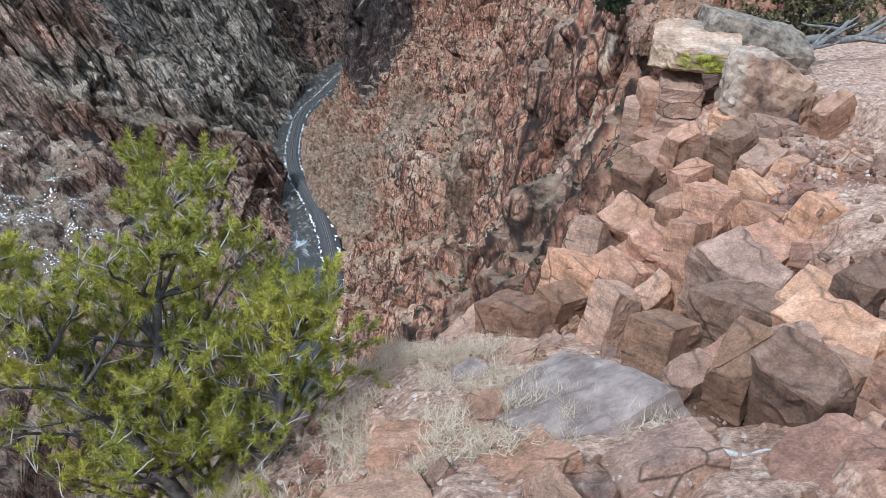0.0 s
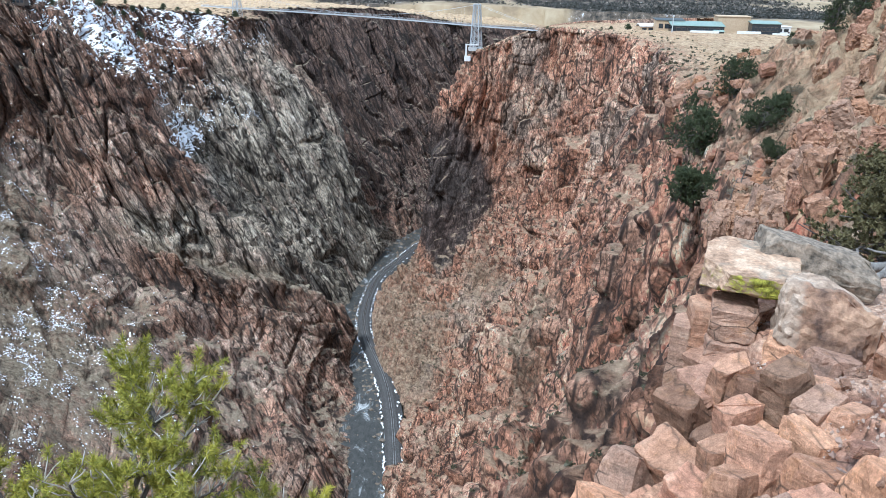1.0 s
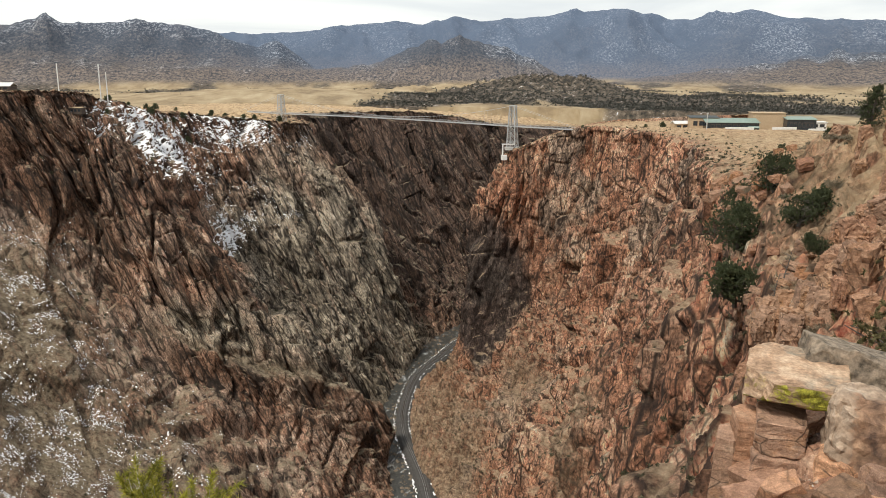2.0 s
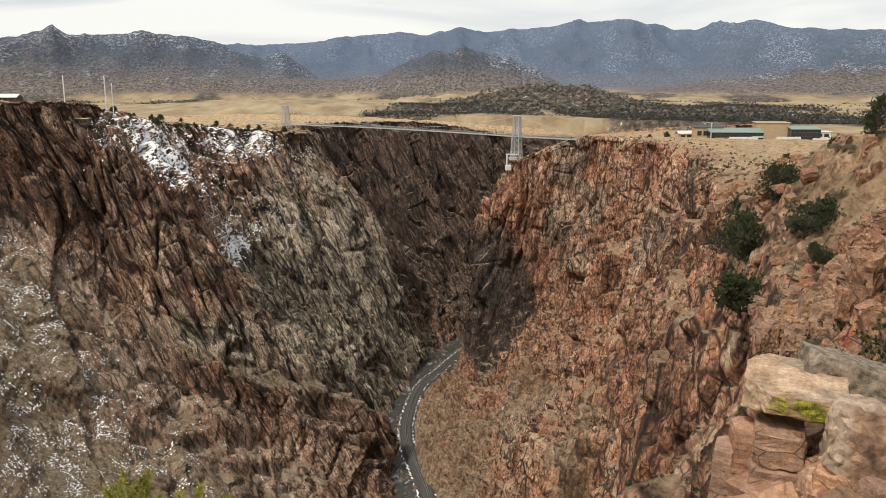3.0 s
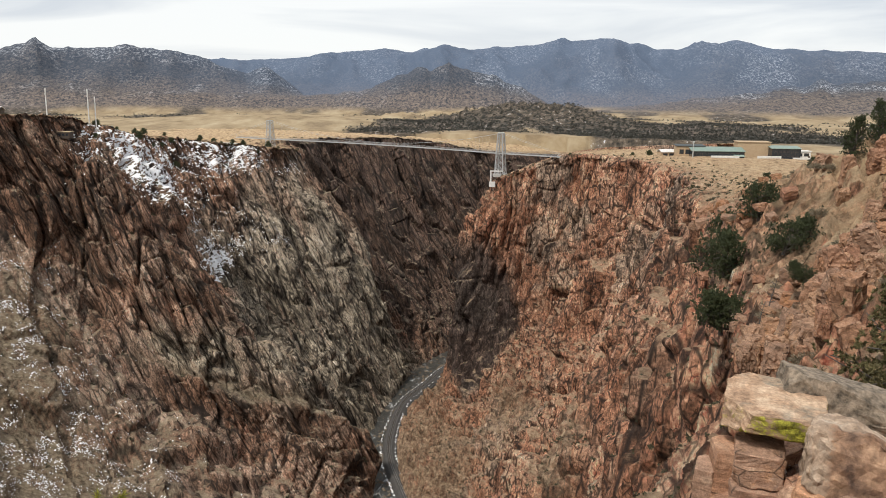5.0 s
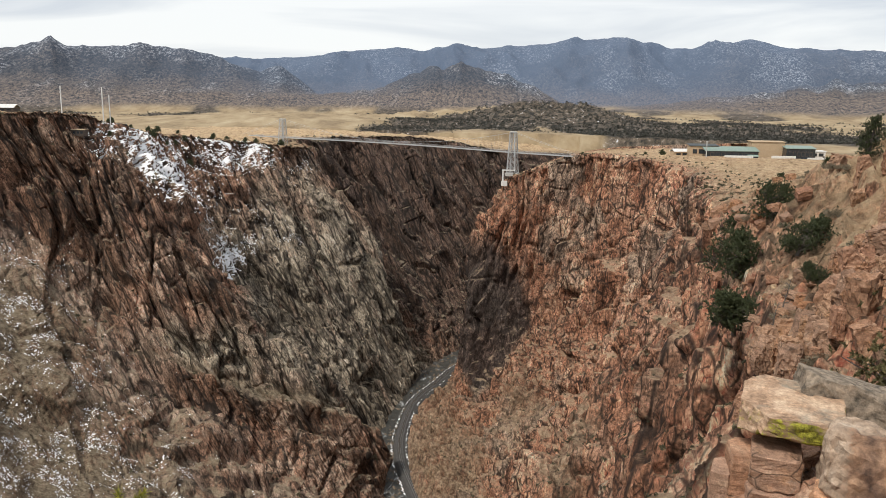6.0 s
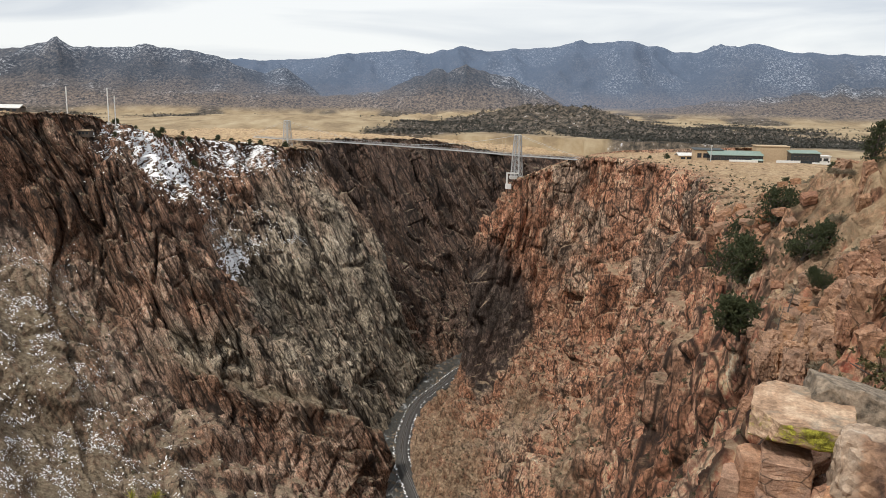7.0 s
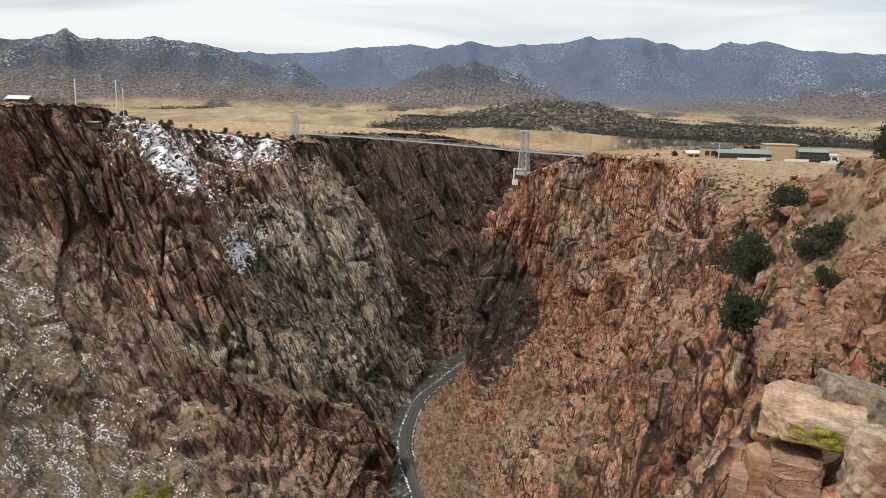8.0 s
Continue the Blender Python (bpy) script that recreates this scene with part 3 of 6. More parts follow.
right_sheet = rugged(right_base, RIGHT_FOLIATION, closeness, 71, 0.9 + 0.4 * closeness, 9 * knoll, 0.07, 7.0, 3.8)
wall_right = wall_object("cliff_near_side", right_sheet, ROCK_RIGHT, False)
paint(wall_right, "scree", np.clip(knoll + 0.7 * smooth(-285, -315, rz + 12 * wobble) + 0.8 * patch(right_base, 655, -262, 45, 12) + 0.9 * patch(right_base, 320, -156, 50, 22), 0, 1))
paint(wall_right, "grey", 0.7 * smooth(0.15, 0.4, wobble) * smooth(300, 500, ry))
paint(wall_right, "pink", 0.7 * smooth(0.12, 0.35, fbm((right_base / 38).reshape(-1, 3), 4, 287).reshape(ry.shape)))
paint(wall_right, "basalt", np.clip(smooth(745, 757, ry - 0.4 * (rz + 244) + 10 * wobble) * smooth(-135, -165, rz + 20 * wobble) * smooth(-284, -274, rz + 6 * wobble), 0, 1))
paint(wall_right, "meadow", 0.8 * meadow(right_base))
tagged(wall_right, "near gorge wall of ribbed red granite with dry ledges", "cliff", kind="structure")

# ---------------------------------------------------------------- plateau and mountains, one sheet to the horizon
def rim_mask(x, y):
    """1 inside the gorge and the rim strips that the wall sheets cover."""
    ring = [0.92 * np.array(c[0][:2]) + 0.08 * np.array(c[1][:2]) for c in LEFT[:-2]] + [0.25 * np.array(c[0][:2]) + 0.75 * np.array(c[1][:2]) for c in LEFT[-2:-1]] + [0.9 * np.array(c[0][:2]) + 0.1 * np.array(c[1][:2]) for c in RIGHT[::-1]]
    inside = np.zeros(x.shape, dtype=bool)
    for (x0, y0), (x1, y1) in zip(ring, ring[1:] + ring[:1]):
        inside ^= ((y0 > y) != (y1 > y)) & (x < (x1 - x0) * (y - y0) / (y1 - y0 + 1e-9) + x0)
    return inside


def mountain_height(az, r):
    """Ranges beyond the plain: a nearer wooded one on the far side of the gorge, a higher one behind, low foothills between."""
    a = np.degrees(az)
    line = np.stack([a * 0.10, r * 0 + 3.1, r * 0], -1).reshape(-1, 3)
    rough = (ridged(np.stack([np.sin(az) * r / 620, np.cos(az) * r / 620, r * 0], -1).reshape(-1, 3), 5, 221, 0.48) - 0.62).reshape(a.shape)
    detail = fbm(line * 9, 5, 201, 0.5).reshape(a.shape)
    near = np.interp(a, [-33, -28, -26, -24.5, -20, -16.3, -13.2, -11.9, -10, -8], [240, 246, 275, 252, 262, 230, 178, 208, 120, 0]) - 24 + 7 * detail
    foot = np.interp(a, [-30, -9, -5.3, -1.7, 0.6, 3, 5.7, 8.5], [110, 60, 85, 170, 186, 160, 105, 0]) * (1 + 0.12 * detail)
    high = np.interp(a, [-20, -15, -10, -3.7, -1.7, 0.2, 1.8, 5.7, 11, 15.8, 19.6, 22.4, 28, 34], [235, 248, 272, 330, 312, 352, 330, 356, 386, 312, 380, 330, 312, 300]) - 8 + 7 * detail
    right = np.interp(a, [9, 14, 21, 26, 31], [0, 35, 84, 130, 140]) * (1 + 0.15 * detail)
    h0 = foot * smooth(2800, 3250, r) * (1 + 0.8 * rough * smooth(3250, 3100, r))
    h1 = near * smooth(3000, 3650, r) * (1 + 0.7 * rough * smooth(3650, 3500, r))
    h2 = high * smooth(3700, 4650, r) * (1 + 0.8 * rough * smooth(4650, 4350, r))
    h3 = right * smooth(2700, 3500, r) * (1 + 0.5 * rough)
    return np.maximum(np.maximum(h0, h1), np.maximum(h2, h3))


def build_ground():
    az = np.concatenate([np.linspace(-180, -36, 40, endpoint=False), np.linspace(-36, 36, 480, endpoint=False), np.linspace(36, 180, 41)])
    r = np.concatenate([np.linspace(8, 300, 40, endpoint=False), np.linspace(300, 1400, 90, endpoint=False),
                        np.linspace(1400, 3000, 100, endpoint=False), np.linspace(3000, 4850, 130)])
    a, rr = np.meshgrid(np.radians(az), r, indexing="ij")
    x, y = np.sin(a) * rr, np.cos(a) * rr
    z = plateau(x, y)
    mh = mountain_height(a, rr)
    z = z + mh
    z = np.where(rim_mask(x, y), -380, z)
    p = np.stack([x, y, z], -1)
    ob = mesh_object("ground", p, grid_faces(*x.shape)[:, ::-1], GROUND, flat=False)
    attr = ob.data.attributes.new("mountain", "FLOAT", "POINT")
    attr.data.foreach_set("value", smooth(4, 30, mh).astype(np.float32).ravel())
    n = fbm(np.stack([x / 300, y / 700, x * 0], -1).reshape(-1, 3), 4, 251).reshape(x.shape)
    scrub = smooth(0.02, 0.25, n + 0.9 * np.exp(-((x - 250) / 260) ** 2 - ((y - 2000) / 380) ** 2) + 0.75 * np.exp(-((x - 480) / 340) ** 2 - ((y - 1320) / 230) ** 2) - 0.5 * smooth(100, -300, x) * smooth(2500, 1800, rr))
    attr = ob.data.attributes.new("scrub", "FLOAT", "POINT")
    attr.data.foreach_set("value", scrub.astype(np.float32).ravel())
    tagged(ob, "dry grass plain rising to dark wooded mountains", "ground", kind="structure")
    return ob


build_ground()

# ---------------------------------------------------------------- river and railway
RIVER = [(-80, -150), (-45, 100), (-30, 300), (-32, 470), (-48, 600), (-66, 695), (-60, 790), (-44, 855), (-20, 920), (20, 990), (200, 1085)]
RAILWAY = [(-60, -150), (-26, 100), (-8, 300), (-10, 470), (-19, 585), (-42, 685), (-45, 750), (-36, 830), (-14, 885), (14, 950), (60, 1000), (220, 1060)]


def ribbon(line, steps, half, z, name, material, lift=0.0, across=9):
    c = catmull(np.array(line, dtype=float), [steps] * (len(line) - 1))
    t = np.gradient(c, axis=0)
    t /= np.linalg.norm(t, axis=1, keepdims=True)
    side = np.stack([t[:, 1], -t[:, 0]], -1)
    s = np.linspace(-half, half, across)
    xy = c[:, None, :] + side[:, None, :] * s[None, :, None]
    p = np.concatenate([xy, np.full(xy.shape[:2] + (1,), z + lift)], -1)
    return mesh_object(name, p, grid_faces(*p.shape[:2])[:, ::-1], material, flat=False)


tagged(ribbon(RIVER, 40, 30, -331.0, "water", WATER), "grey-green mountain river with white riffles", "river", kind="structure")


def river_rocks():
    """Boulders along both banks and in the riffles."""
    rng = np.random.default_rng(17)
    c = catmull(np.array(RIVER, dtype=float), [60] * (len(RIVER) - 1))
    t = np.gradient(c, axis=0)
    t /= np.linalg.norm(t, axis=1, keepdims=True)
    n = 2600
    k = rng.integers(100, len(c), n)
    off = rng.choice((-1, 1), n) * rng.normal(17, 6, n)
    at = np.concatenate([c[k] + np.stack([t[k, 1], -t[k, 0]], -1) * off[:, None] + rng.normal(0, 3, (n, 2)), np.full((n, 1), -330.9)], 1)
    s = 0.5 + 2.2 * rng.random(n) ** 2.5
    corners = np.array([(1, 0, 0), (-1, 0, 0), (0, 1, 0), (0, -1, 0), (0, 0, 0.8), (0, 0, -0.8)])
    v = at[:, None] + corners[None] * s[:, None, None] * rng.uniform(0.6, 1.2, (n, 6, 1)) + rng.normal(0, 0.2, (n, 6, 3)) * s[:, None, None]
    f = np.array([(0, 2, 4), (2, 1, 4), (1, 3, 4), (3, 0, 4), (2, 0, 5), (1, 2, 5), (3, 1, 5), (0, 3, 5)])
    f = (np.arange(n)[:, None, None] * 6 + f[None]).reshape(-1, 3)
    tagged(mesh_object("river_rocks", v, f, TALUS), "grey-brown boulders along the river's banks", "rocks", kind="stuff")


river_rocks()

# ---------------------------------------------------------------- the ledge underfoot
BRINK_X, BRINK_Y = (-7, -3, -1, 0, 1.7, 2.5, 3.2, 3.7, 4.2, 6, 9, 14), (3.0, 4.6, 5.2, 5.5, 5.4, 5.7, 6.9, 8.6, 9.6, 10.8, 13.0, 17.0)


def ledge_height(x, y):
    path = -1.95 - 0.52 * (y + 0.7)
    top = -2.15 - 0.21 * y
    z = path + (top - path) * smooth(1.5, 3.7, x - 0.12 * (y - 5))
    z = z - 0.55 * np.clip(-0.3 - x, 0, 4) * smooth(-1, 2, y)
    z = z - 0.38 * smooth(1.2, 2.0, x) * smooth(5.2, 4.7, x) * smooth(1.6, 2.6, y)
    edge = np.interp(x, BRINK_X, BRINK_Y)
    drop = np.clip(y - edge, 0, 60)
    z = z - drop * (12.0 - 11.45 * smooth(6.8, 8.6, x))
    return np.where(x < -6, z - 1.2 * (-6 - x), z)


def build_ledge():
    xs = np.concatenate([np.linspace(-16, -4, 30, endpoint=False), np.linspace(-4, 7, 230, endpoint=False), np.linspace(7, 26, 90)])
    ys = np.concatenate([np.linspace(-8, 0, 30, endpoint=False), np.linspace(0, 11, 240, endpoint=False), np.linspace(11, 21, 60)])
    x, y = np.meshgrid(xs, ys, indexing="ij")
    z = ledge_height(x, y)
    p = np.stack([x, y, z], -1).reshape(-1, 3)
    tilt = np.array(Euler((radians(18), radians(-24), radians(28))).to_matrix())
    q = p @ tilt.T
    rock = smooth(0.0, 0.35, fbm(p / 1.6, 3, 301) + 0.45 * smooth(0.6, 2.0, p[:, 0]) - 0.9 * smooth(4.6, 5.6, p[:, 0]))
    d = 0.16 * blocks(q / np.array((0.75, 1.0, 0.5)), 310) + 0.07 * blocks(q / np.array((0.3, 0.42, 0.2)), 320)
    d += 0.05 * fbm(p / 0.5, 4, 330)
    edge = np.clip((ledge_height(p[:, 0], p[:, 1] - 0.05) - p[:, 2]) / 0.3, 0, 1)
    rock = np.maximum(rock, np.maximum(edge, smooth(13, 15, p[:, 1])))
    d = d + 0.35 * blocks(q / np.array((1.4, 1.8, 1.0)), 360) * smooth(11, 14, p[:, 1])
    p[:, :2] += edge[:, None] * np.stack([0.22 * blocks(p / np.array((0.5, 0.5, 0.7)), 350), 0.3 * blocks(p / np.array((0.6, 0.6, 0.8)), 352)], -1)
    d = d * (1 - edge)
    p[:, 2] += rock * d + (1 - edge) * (1 - rock) * (0.03 * fbm(p / 0.25, 4, 340) + 0.05 * fbm(p / 1.2, 2, 345))
    ob = mesh_object("rock_ledge", p, grid_faces(*x.shape), LEDGE)
    at = ob.data.attributes.new("rock", "FLOAT", "POINT")
    at.data.foreach_set("value", rock.astype(np.float32))
    return tagged(ob, "pink granite ledge with gravel and dry grass", "ledge", kind="structure")


def ledge_material(name, local, lift=1.0):
    """Fractured granite and gneiss seen close: banding, rust, grey and pale lichen films, grit."""
    m = Nodes(name)
    pos = m.position(local=local)
    band = m.noise(m.position((0.8, 0.8, 2.6), (18, -24, 28), local), 1.8, 6, 0.58, 0.5)
    blotch = m.noise(pos, 1.3, 6, 0.6, 0.6)
    fine = m.noise(pos, 18.0, 7, 0.75)
    grit = m.noise(pos, 70.0, 4, 0.7)
    col = m.ramp(band, [(0.30, (0.11, 0.058, 0.039)), (0.45, (0.29, 0.155, 0.10)), (0.56, (0.42, 0.24, 0.158)), (0.70, (0.57, 0.39, 0.275))])
    grey = m.ramp(band, [(0.32, (0.16, 0.15, 0.14)), (0.50, (0.31, 0.29, 0.27)), (0.68, (0.48, 0.45, 0.41))])
    col = m.mix(m.ramp(blotch, [(0.57, 0.0), (0.66, 0.5)]), col, grey)
    rust = m.ramp(m.noise(pos, 1.6, 7, 0.7, 0.5), [(0.52, 0.0), (0.64, 0.8)])
    col = m.mix(rust, col, (0.45, 0.22, 0.09))
    if local:
        tint = m.add("ShaderNodeObjectInfo").outputs["Random"]
        col = m.mix(0.42, col, m.ramp(tint, [(0.0, (0.38, 0.20, 0.14)), (0.25, (0.44, 0.27, 0.175)), (0.5, (0.34, 0.255, 0.20)), (0.75, (0.54, 0.36, 0.235)), (1.0, (0.47, 0.235, 0.12))]))
    else:
        gravel = m.ramp(m.noise(pos, 9.0, 6, 0.8), [(0.35, (0.20, 0.12, 0.08)), (0.5, (0.42, 0.27, 0.185)), (0.66, (0.60, 0.44, 0.32))])
        col = m.mix(m.attribute("rock"), gravel, col)
    lines = m.noise(m.position((0.7, 0.7, 9.0), (18, -24, 28), local), 2.6, 6, 0.7, 0.5)
    col = m.mix(0.25 if local else m.math("MULTIPLY", m.attribute("rock"), 0.25), col, m.ramp(lines, [(0.36, 0.14), (0.5, 0.5), (0.64, 0.84)]), "OVERLAY")
    joint = m.cells(m.position((1.0, 1.0, 1.7), (18, -24, 28), local), 1.7, "DISTANCE_TO_EDGE")
    some = m.ramp(m.noise(pos, 1.1, 3), [(0.46, 0.0), (0.54, 1.0)])
    some = some if local else m.math("MULTIPLY", some, m.attribute("rock"))
    col = m.mix(m.math("MULTIPLY", some, m.ramp(joint, [(0.0, 0.85), (0.028, 0.0)])), col, (0.05, 0.036, 0.028))
    col = m.mix(0.5, col, m.ramp(fine, [(0.32, 0.15), (0.5, 0.5), (0.68, 0.88)]), "OVERLAY")
    col = m.mix(0.35, col, m.ramp(grit, [(0.34, 0.2), (0.5, 0.5), (0.66, 0.8)]), "OVERLAY")
    if lift != 1.0:
        col = m.mix(1.0, col, (lift, lift * 0.98, lift * 0.93), "MULTIPLY")
    if local:
        m.bump(lines, 0.03, 0.5)
        m.bump(band, 0.06, 0.7)
    m.bump(fine, 0.03, 0.8)
    return m.done(col, 0.88, 0, 0.2)


LEDGE = ledge_material("ledge_granite", False)
BOULDER = ledge_material("boulder_granite", True)
PALE_BOULDER = ledge_material("pale_boulder_granite", True, 1.35)
DARK_BOULDER = ledge_material("dark_banded_gneiss", True, 0.62)
GREY_BOULDER = plain_material("grey_purple_gneiss", (0.13, 0.092, 0.074), (0.37, 0.288, 0.236), 5.0, 0.88, 0, 0.05, True)
build_ledge()

# ---------------------------------------------------------------- boulders on the ledge
def tilted_block(size, seed, cuts=7, grain=0.05, detail=0.09, planes=()):
    """An angular joint block: a box with corners split off, worn edges and a rough skin.
    planes: the ways of given splits, each with its share of the reach, in place of chance ones."""
    rng = random.Random(seed)
    bm = bmesh.new()
    bmesh.ops.create_cube(bm, size=1.0)
    splits = list(planes) or [(rng.uniform(-1, 1), rng.uniform(-1, 1), rng.uniform(-0.8, 1), rng.uniform(0.62, 0.86)) for _ in range(cuts)]
    for *way, share in splits:
        d = Vector(way).normalized()
        reach = sum(abs(c) for c in d) * 0.5
        geom = bm.verts[:] + bm.edges[:] + bm.faces[:]
        cut = bmesh.ops.bisect_plane(bm, geom=geom, plane_co=d * reach * share, plane_no=d, clear_outer=True)
        edges = [e for e in cut["geom_cut"] if isinstance(e, bmesh.types.BMEdge)]
        if edges:
            bmesh.ops.contextual_create(bm, geom=edges)
    for v in bm.verts:
        v.co = Vector((v.co.x * size[0], v.co.y * size[1], v.co.z * size[2]))
    bmesh.ops.bevel(bm, geom=bm.edges[:], offset=min(size) * 0.025, segments=1, affect="EDGES", profile=0.6)
    bmesh.ops.triangulate(bm, faces=bm.faces[:])
    for _ in range(3):
        long_edges = [e for e in bm.edges if e.calc_length() > max(size) * detail]
        if long_edges:
            bmesh.ops.subdivide_edges(bm, edges=long_edges, cuts=1)
            bmesh.ops.triangulate(bm, faces=[f for f in bm.faces if len(f.verts) > 3])
    co = np.array([v.co for v in bm.verts]) + seed * 7.3
    bm.normal_update()
    tilt = np.array(Euler((0.3, -0.4, 0.5)).to_matrix())
    d = grain * min(size) * (1.2 * fbm(co / 0.16, 4, seed) + 1.0 * blocks(co @ tilt.T / np.array((0.3, 0.3, 0.1)), seed))
    for v, k in zip(bm.verts, d):
        v.co += v.normal * float(k)
    return bm


def boulder(place, size, turn, seed, material, label, group="ledge boulders", name="boulder", planes=()):
    ob = part(name, tilted_block(size, seed, planes=planes, grain=0.03, detail=0.045) if planes else tilted_block(size, seed), material)
    ob.matrix_world = pose(*place, *turn)
    return tagged(ob, label, "boulder", group)


def lichen_material():
    m = Nodes("lichen_granite")
    pos = m.position(local=True)
    fine = m.noise(pos, 16, 7, 0.75)
    band = m.noise(m.position((0.8, 0.8, 4.0), (10, -15, 0), True), 2.5, 6, 0.65, 0.6)
    col = m.ramp(band, [(0.32, (0.20, 0.13, 0.085)), (0.48, (0.43, 0.28, 0.18)), (0.62, (0.58, 0.42, 0.29))])
    col = m.mix(m.ramp(m.noise(pos, 2.4, 5), [(0.54, 0.0), (0.66, 0.6)]), col, (0.22, 0.22, 0.18))
    g = m.add("ShaderNodeNewGeometry")
    s = m.add("ShaderNodeSeparateXYZ")
    m.nt.links.new(g.outputs["Normal"], s.inputs[0])
    side = m.ramp(m.math("ADD", m.math("MULTIPLY", s.outputs["Y"], -0.7), m.math("MULTIPLY", s.outputs["Z"], -0.35)), [(0.15, 0.0), (0.4, 1.0)])
    spots = m.ramp(m.noise(pos, 4.0, 7, 0.75), [(0.42, 0.0), (0.54, 1.0)])
    col = m.mix(m.math("MULTIPLY", side, spots), col, m.ramp(fine, [(0.35, (0.10, 0.095, 0.015)), (0.65, (0.36, 0.34, 0.05))]))
    col = m.mix(0.6, col, m.ramp(fine, [(0.32, 0.15), (0.5, 0.5), (0.68, 0.88)]), "OVERLAY")
    m.bump(band, 0.05, 0.7)
    m.bump(fine, 0.025, 0.8)
    return m.done(col, 0.88, 0, 0.2)


LICHEN = lichen_material()


def rusty_material():
    """Bleached granite whose parted joint face is stained with rust."""
    m = Nodes("pale_granite_with_rust")
    pos = m.position(local=True)
    fine = m.noise(pos, 14, 7, 0.7)
    col = m.ramp(m.noise(pos, 3.0, 6, 0.6), [(0.35, (0.28, 0.20, 0.14)), (0.5, (0.44, 0.33, 0.24)), (0.66, (0.56, 0.46, 0.36))])
    s = m.add("ShaderNodeSeparateXYZ")
    m.nt.links.new(m.position(local=True), s.inputs[0])
    inset = m.math("MINIMUM", m.math("MULTIPLY", s.outputs["Y"], -1.0), m.math("ADD", s.outputs["X"], 0.55))
    face = m.ramp(m.math("ADD", inset, m.math("MULTIPLY", m.math("SUBTRACT", fine, 0.5), 0.25)), [(0.20, 0.0), (0.27, 1.0)])
    col = m.mix(face, col, m.ramp(m.noise(pos, 2.6, 6, 0.65), [(0.34, (0.10, 0.065, 0.05)), (0.5, (0.30, 0.185, 0.12)), (0.66, (0.46, 0.30, 0.19))]))
    col = m.mix(0.5, col, m.ramp(fine, [(0.32, 0.15), (0.5, 0.5), (0.68, 0.88)]), "OVERLAY")
    m.bump(fine, 0.03, 0.8)
    return m.done(col, 0.88, 0, 0.2)


RUSTY_BOULDER = rusty_material()
GREY_LICHEN = plain_material("grey_lichened_rock", (0.06, 0.05, 0.038), (0.38, 0.30, 0.22), 9.0, 0.9, 0, 0.05, True)
boulder((4.02, 9.05, -3.66), (1.12, 1.35, 0.46), (3, 2, -24), 17, LICHEN, "flat granite slab with bright yellow lichen on its edge", name="rock_slab",
        planes=((0.0, -0.75, -0.66, 0.52), (-0.7, -0.7, 0.1, 0.70), (-0.8, 0.6, 0.0, 0.78), (0.1, 0.9, 0.4, 0.86), (0.8, -0.5, 0.1, 0.84), (-0.6, -0.3, -0.7, 0.74)))
boulder((4.98, 9.35, -3.62), (1.5, 0.75, 0.5), (-6, 13, -14), 23, GREY_LICHEN, "grey lichened wedge of rock behind the boulder", name="rock_slab",
        planes=((0.5, -0.6, 0.6, 0.62), (-0.3, 0.7, 0.6, 0.8), (0.9, 0.0, 0.4, 0.8), (-0.8, -0.4, 0.3, 0.85), (0.2, -0.9, -0.3, 0.8)))
boulder((4.50, 8.0, -3.80), (1.05, 0.85, 0.86), (-4, 2, -22), 8, RUSTY_BOULDER, "pale rounded boulder with a rusty face", name="boulder",
        planes=((0.55, 0.1, 0.83, 0.55), (-0.75, 0.2, 0.62, 0.78), (0.15, -0.86, 0.5, 0.72), (0.8, -0.5, -0.1, 0.76), (-0.6, -0.7, 0.1, 0.82), (-0.5, -0.2, -0.8, 0.72), (0.2, 0.6, 0.75, 0.7)))
for x, y, z, sx, sy, sz, turn, seed in ((3.74, 8.72, -4.10, 0.54, 0.66, 0.40, -20, 5), (3.70, 8.70, -4.52, 0.58, 0.70, 0.42, -14, 6), (3.66, 8.72, -4.95, 0.62, 0.66, 0.46, -22, 7),
                                        (3.66, 8.7, -5.40, 0.66, 0.7, 0.46, -16, 9), (3.40, 8.95, -4.55, 0.26, 0.5, 1.1, -10, 11), (3.22, 9.0, -4.85, 0.24, 0.45, 1.2, -24, 12)):
    boulder((x, y, z), (sx, sy, sz), (2, 3, turn), seed, BOULDER, "banded rock of the pillar under the lichen slab", name="rock_block",
            planes=((0.8, -0.6, 0.2, 0.86), (-0.7, -0.6, -0.3, 0.84), (-0.3, 0.5, 0.8, 0.88), (0.5, -0.2, -0.8, 0.86)))
boulder((4.0, 7.85, -4.22), (0.42, 0.4, 0.42), (6, 4, -30), 15, PALE_BOULDER, "pale block wedged under the boulder", name="rock_block")
UPPER = [  # x, y, z, three sizes, lean, turn
    (3.72, 7.85, -4.25, 0.42, 0.45, 0.5, 10, 30), (4.0, 7.5, -4.05, 0.62, 0.5, 0.34, -8, 12), (4.6, 7.2, -3.95, 0.55, 0.5, 0.3, 12, 40),
    (2.85, 6.85, -4.45, 1.10, 0.95, 0.72, -16, 26), (3.45, 6.7, -3.95, 0.95, 0.7, 0.5, -12, 18), (2.95, 5.7, -4.0, 0.78, 0.95, 0.6, -18, 32),
    (3.5, 5.85, -3.7, 0.85, 0.75, 0.42, -10, 20), (2.98, 4.55, -3.62, 0.55, 0.55, 0.42, -14, 38)]
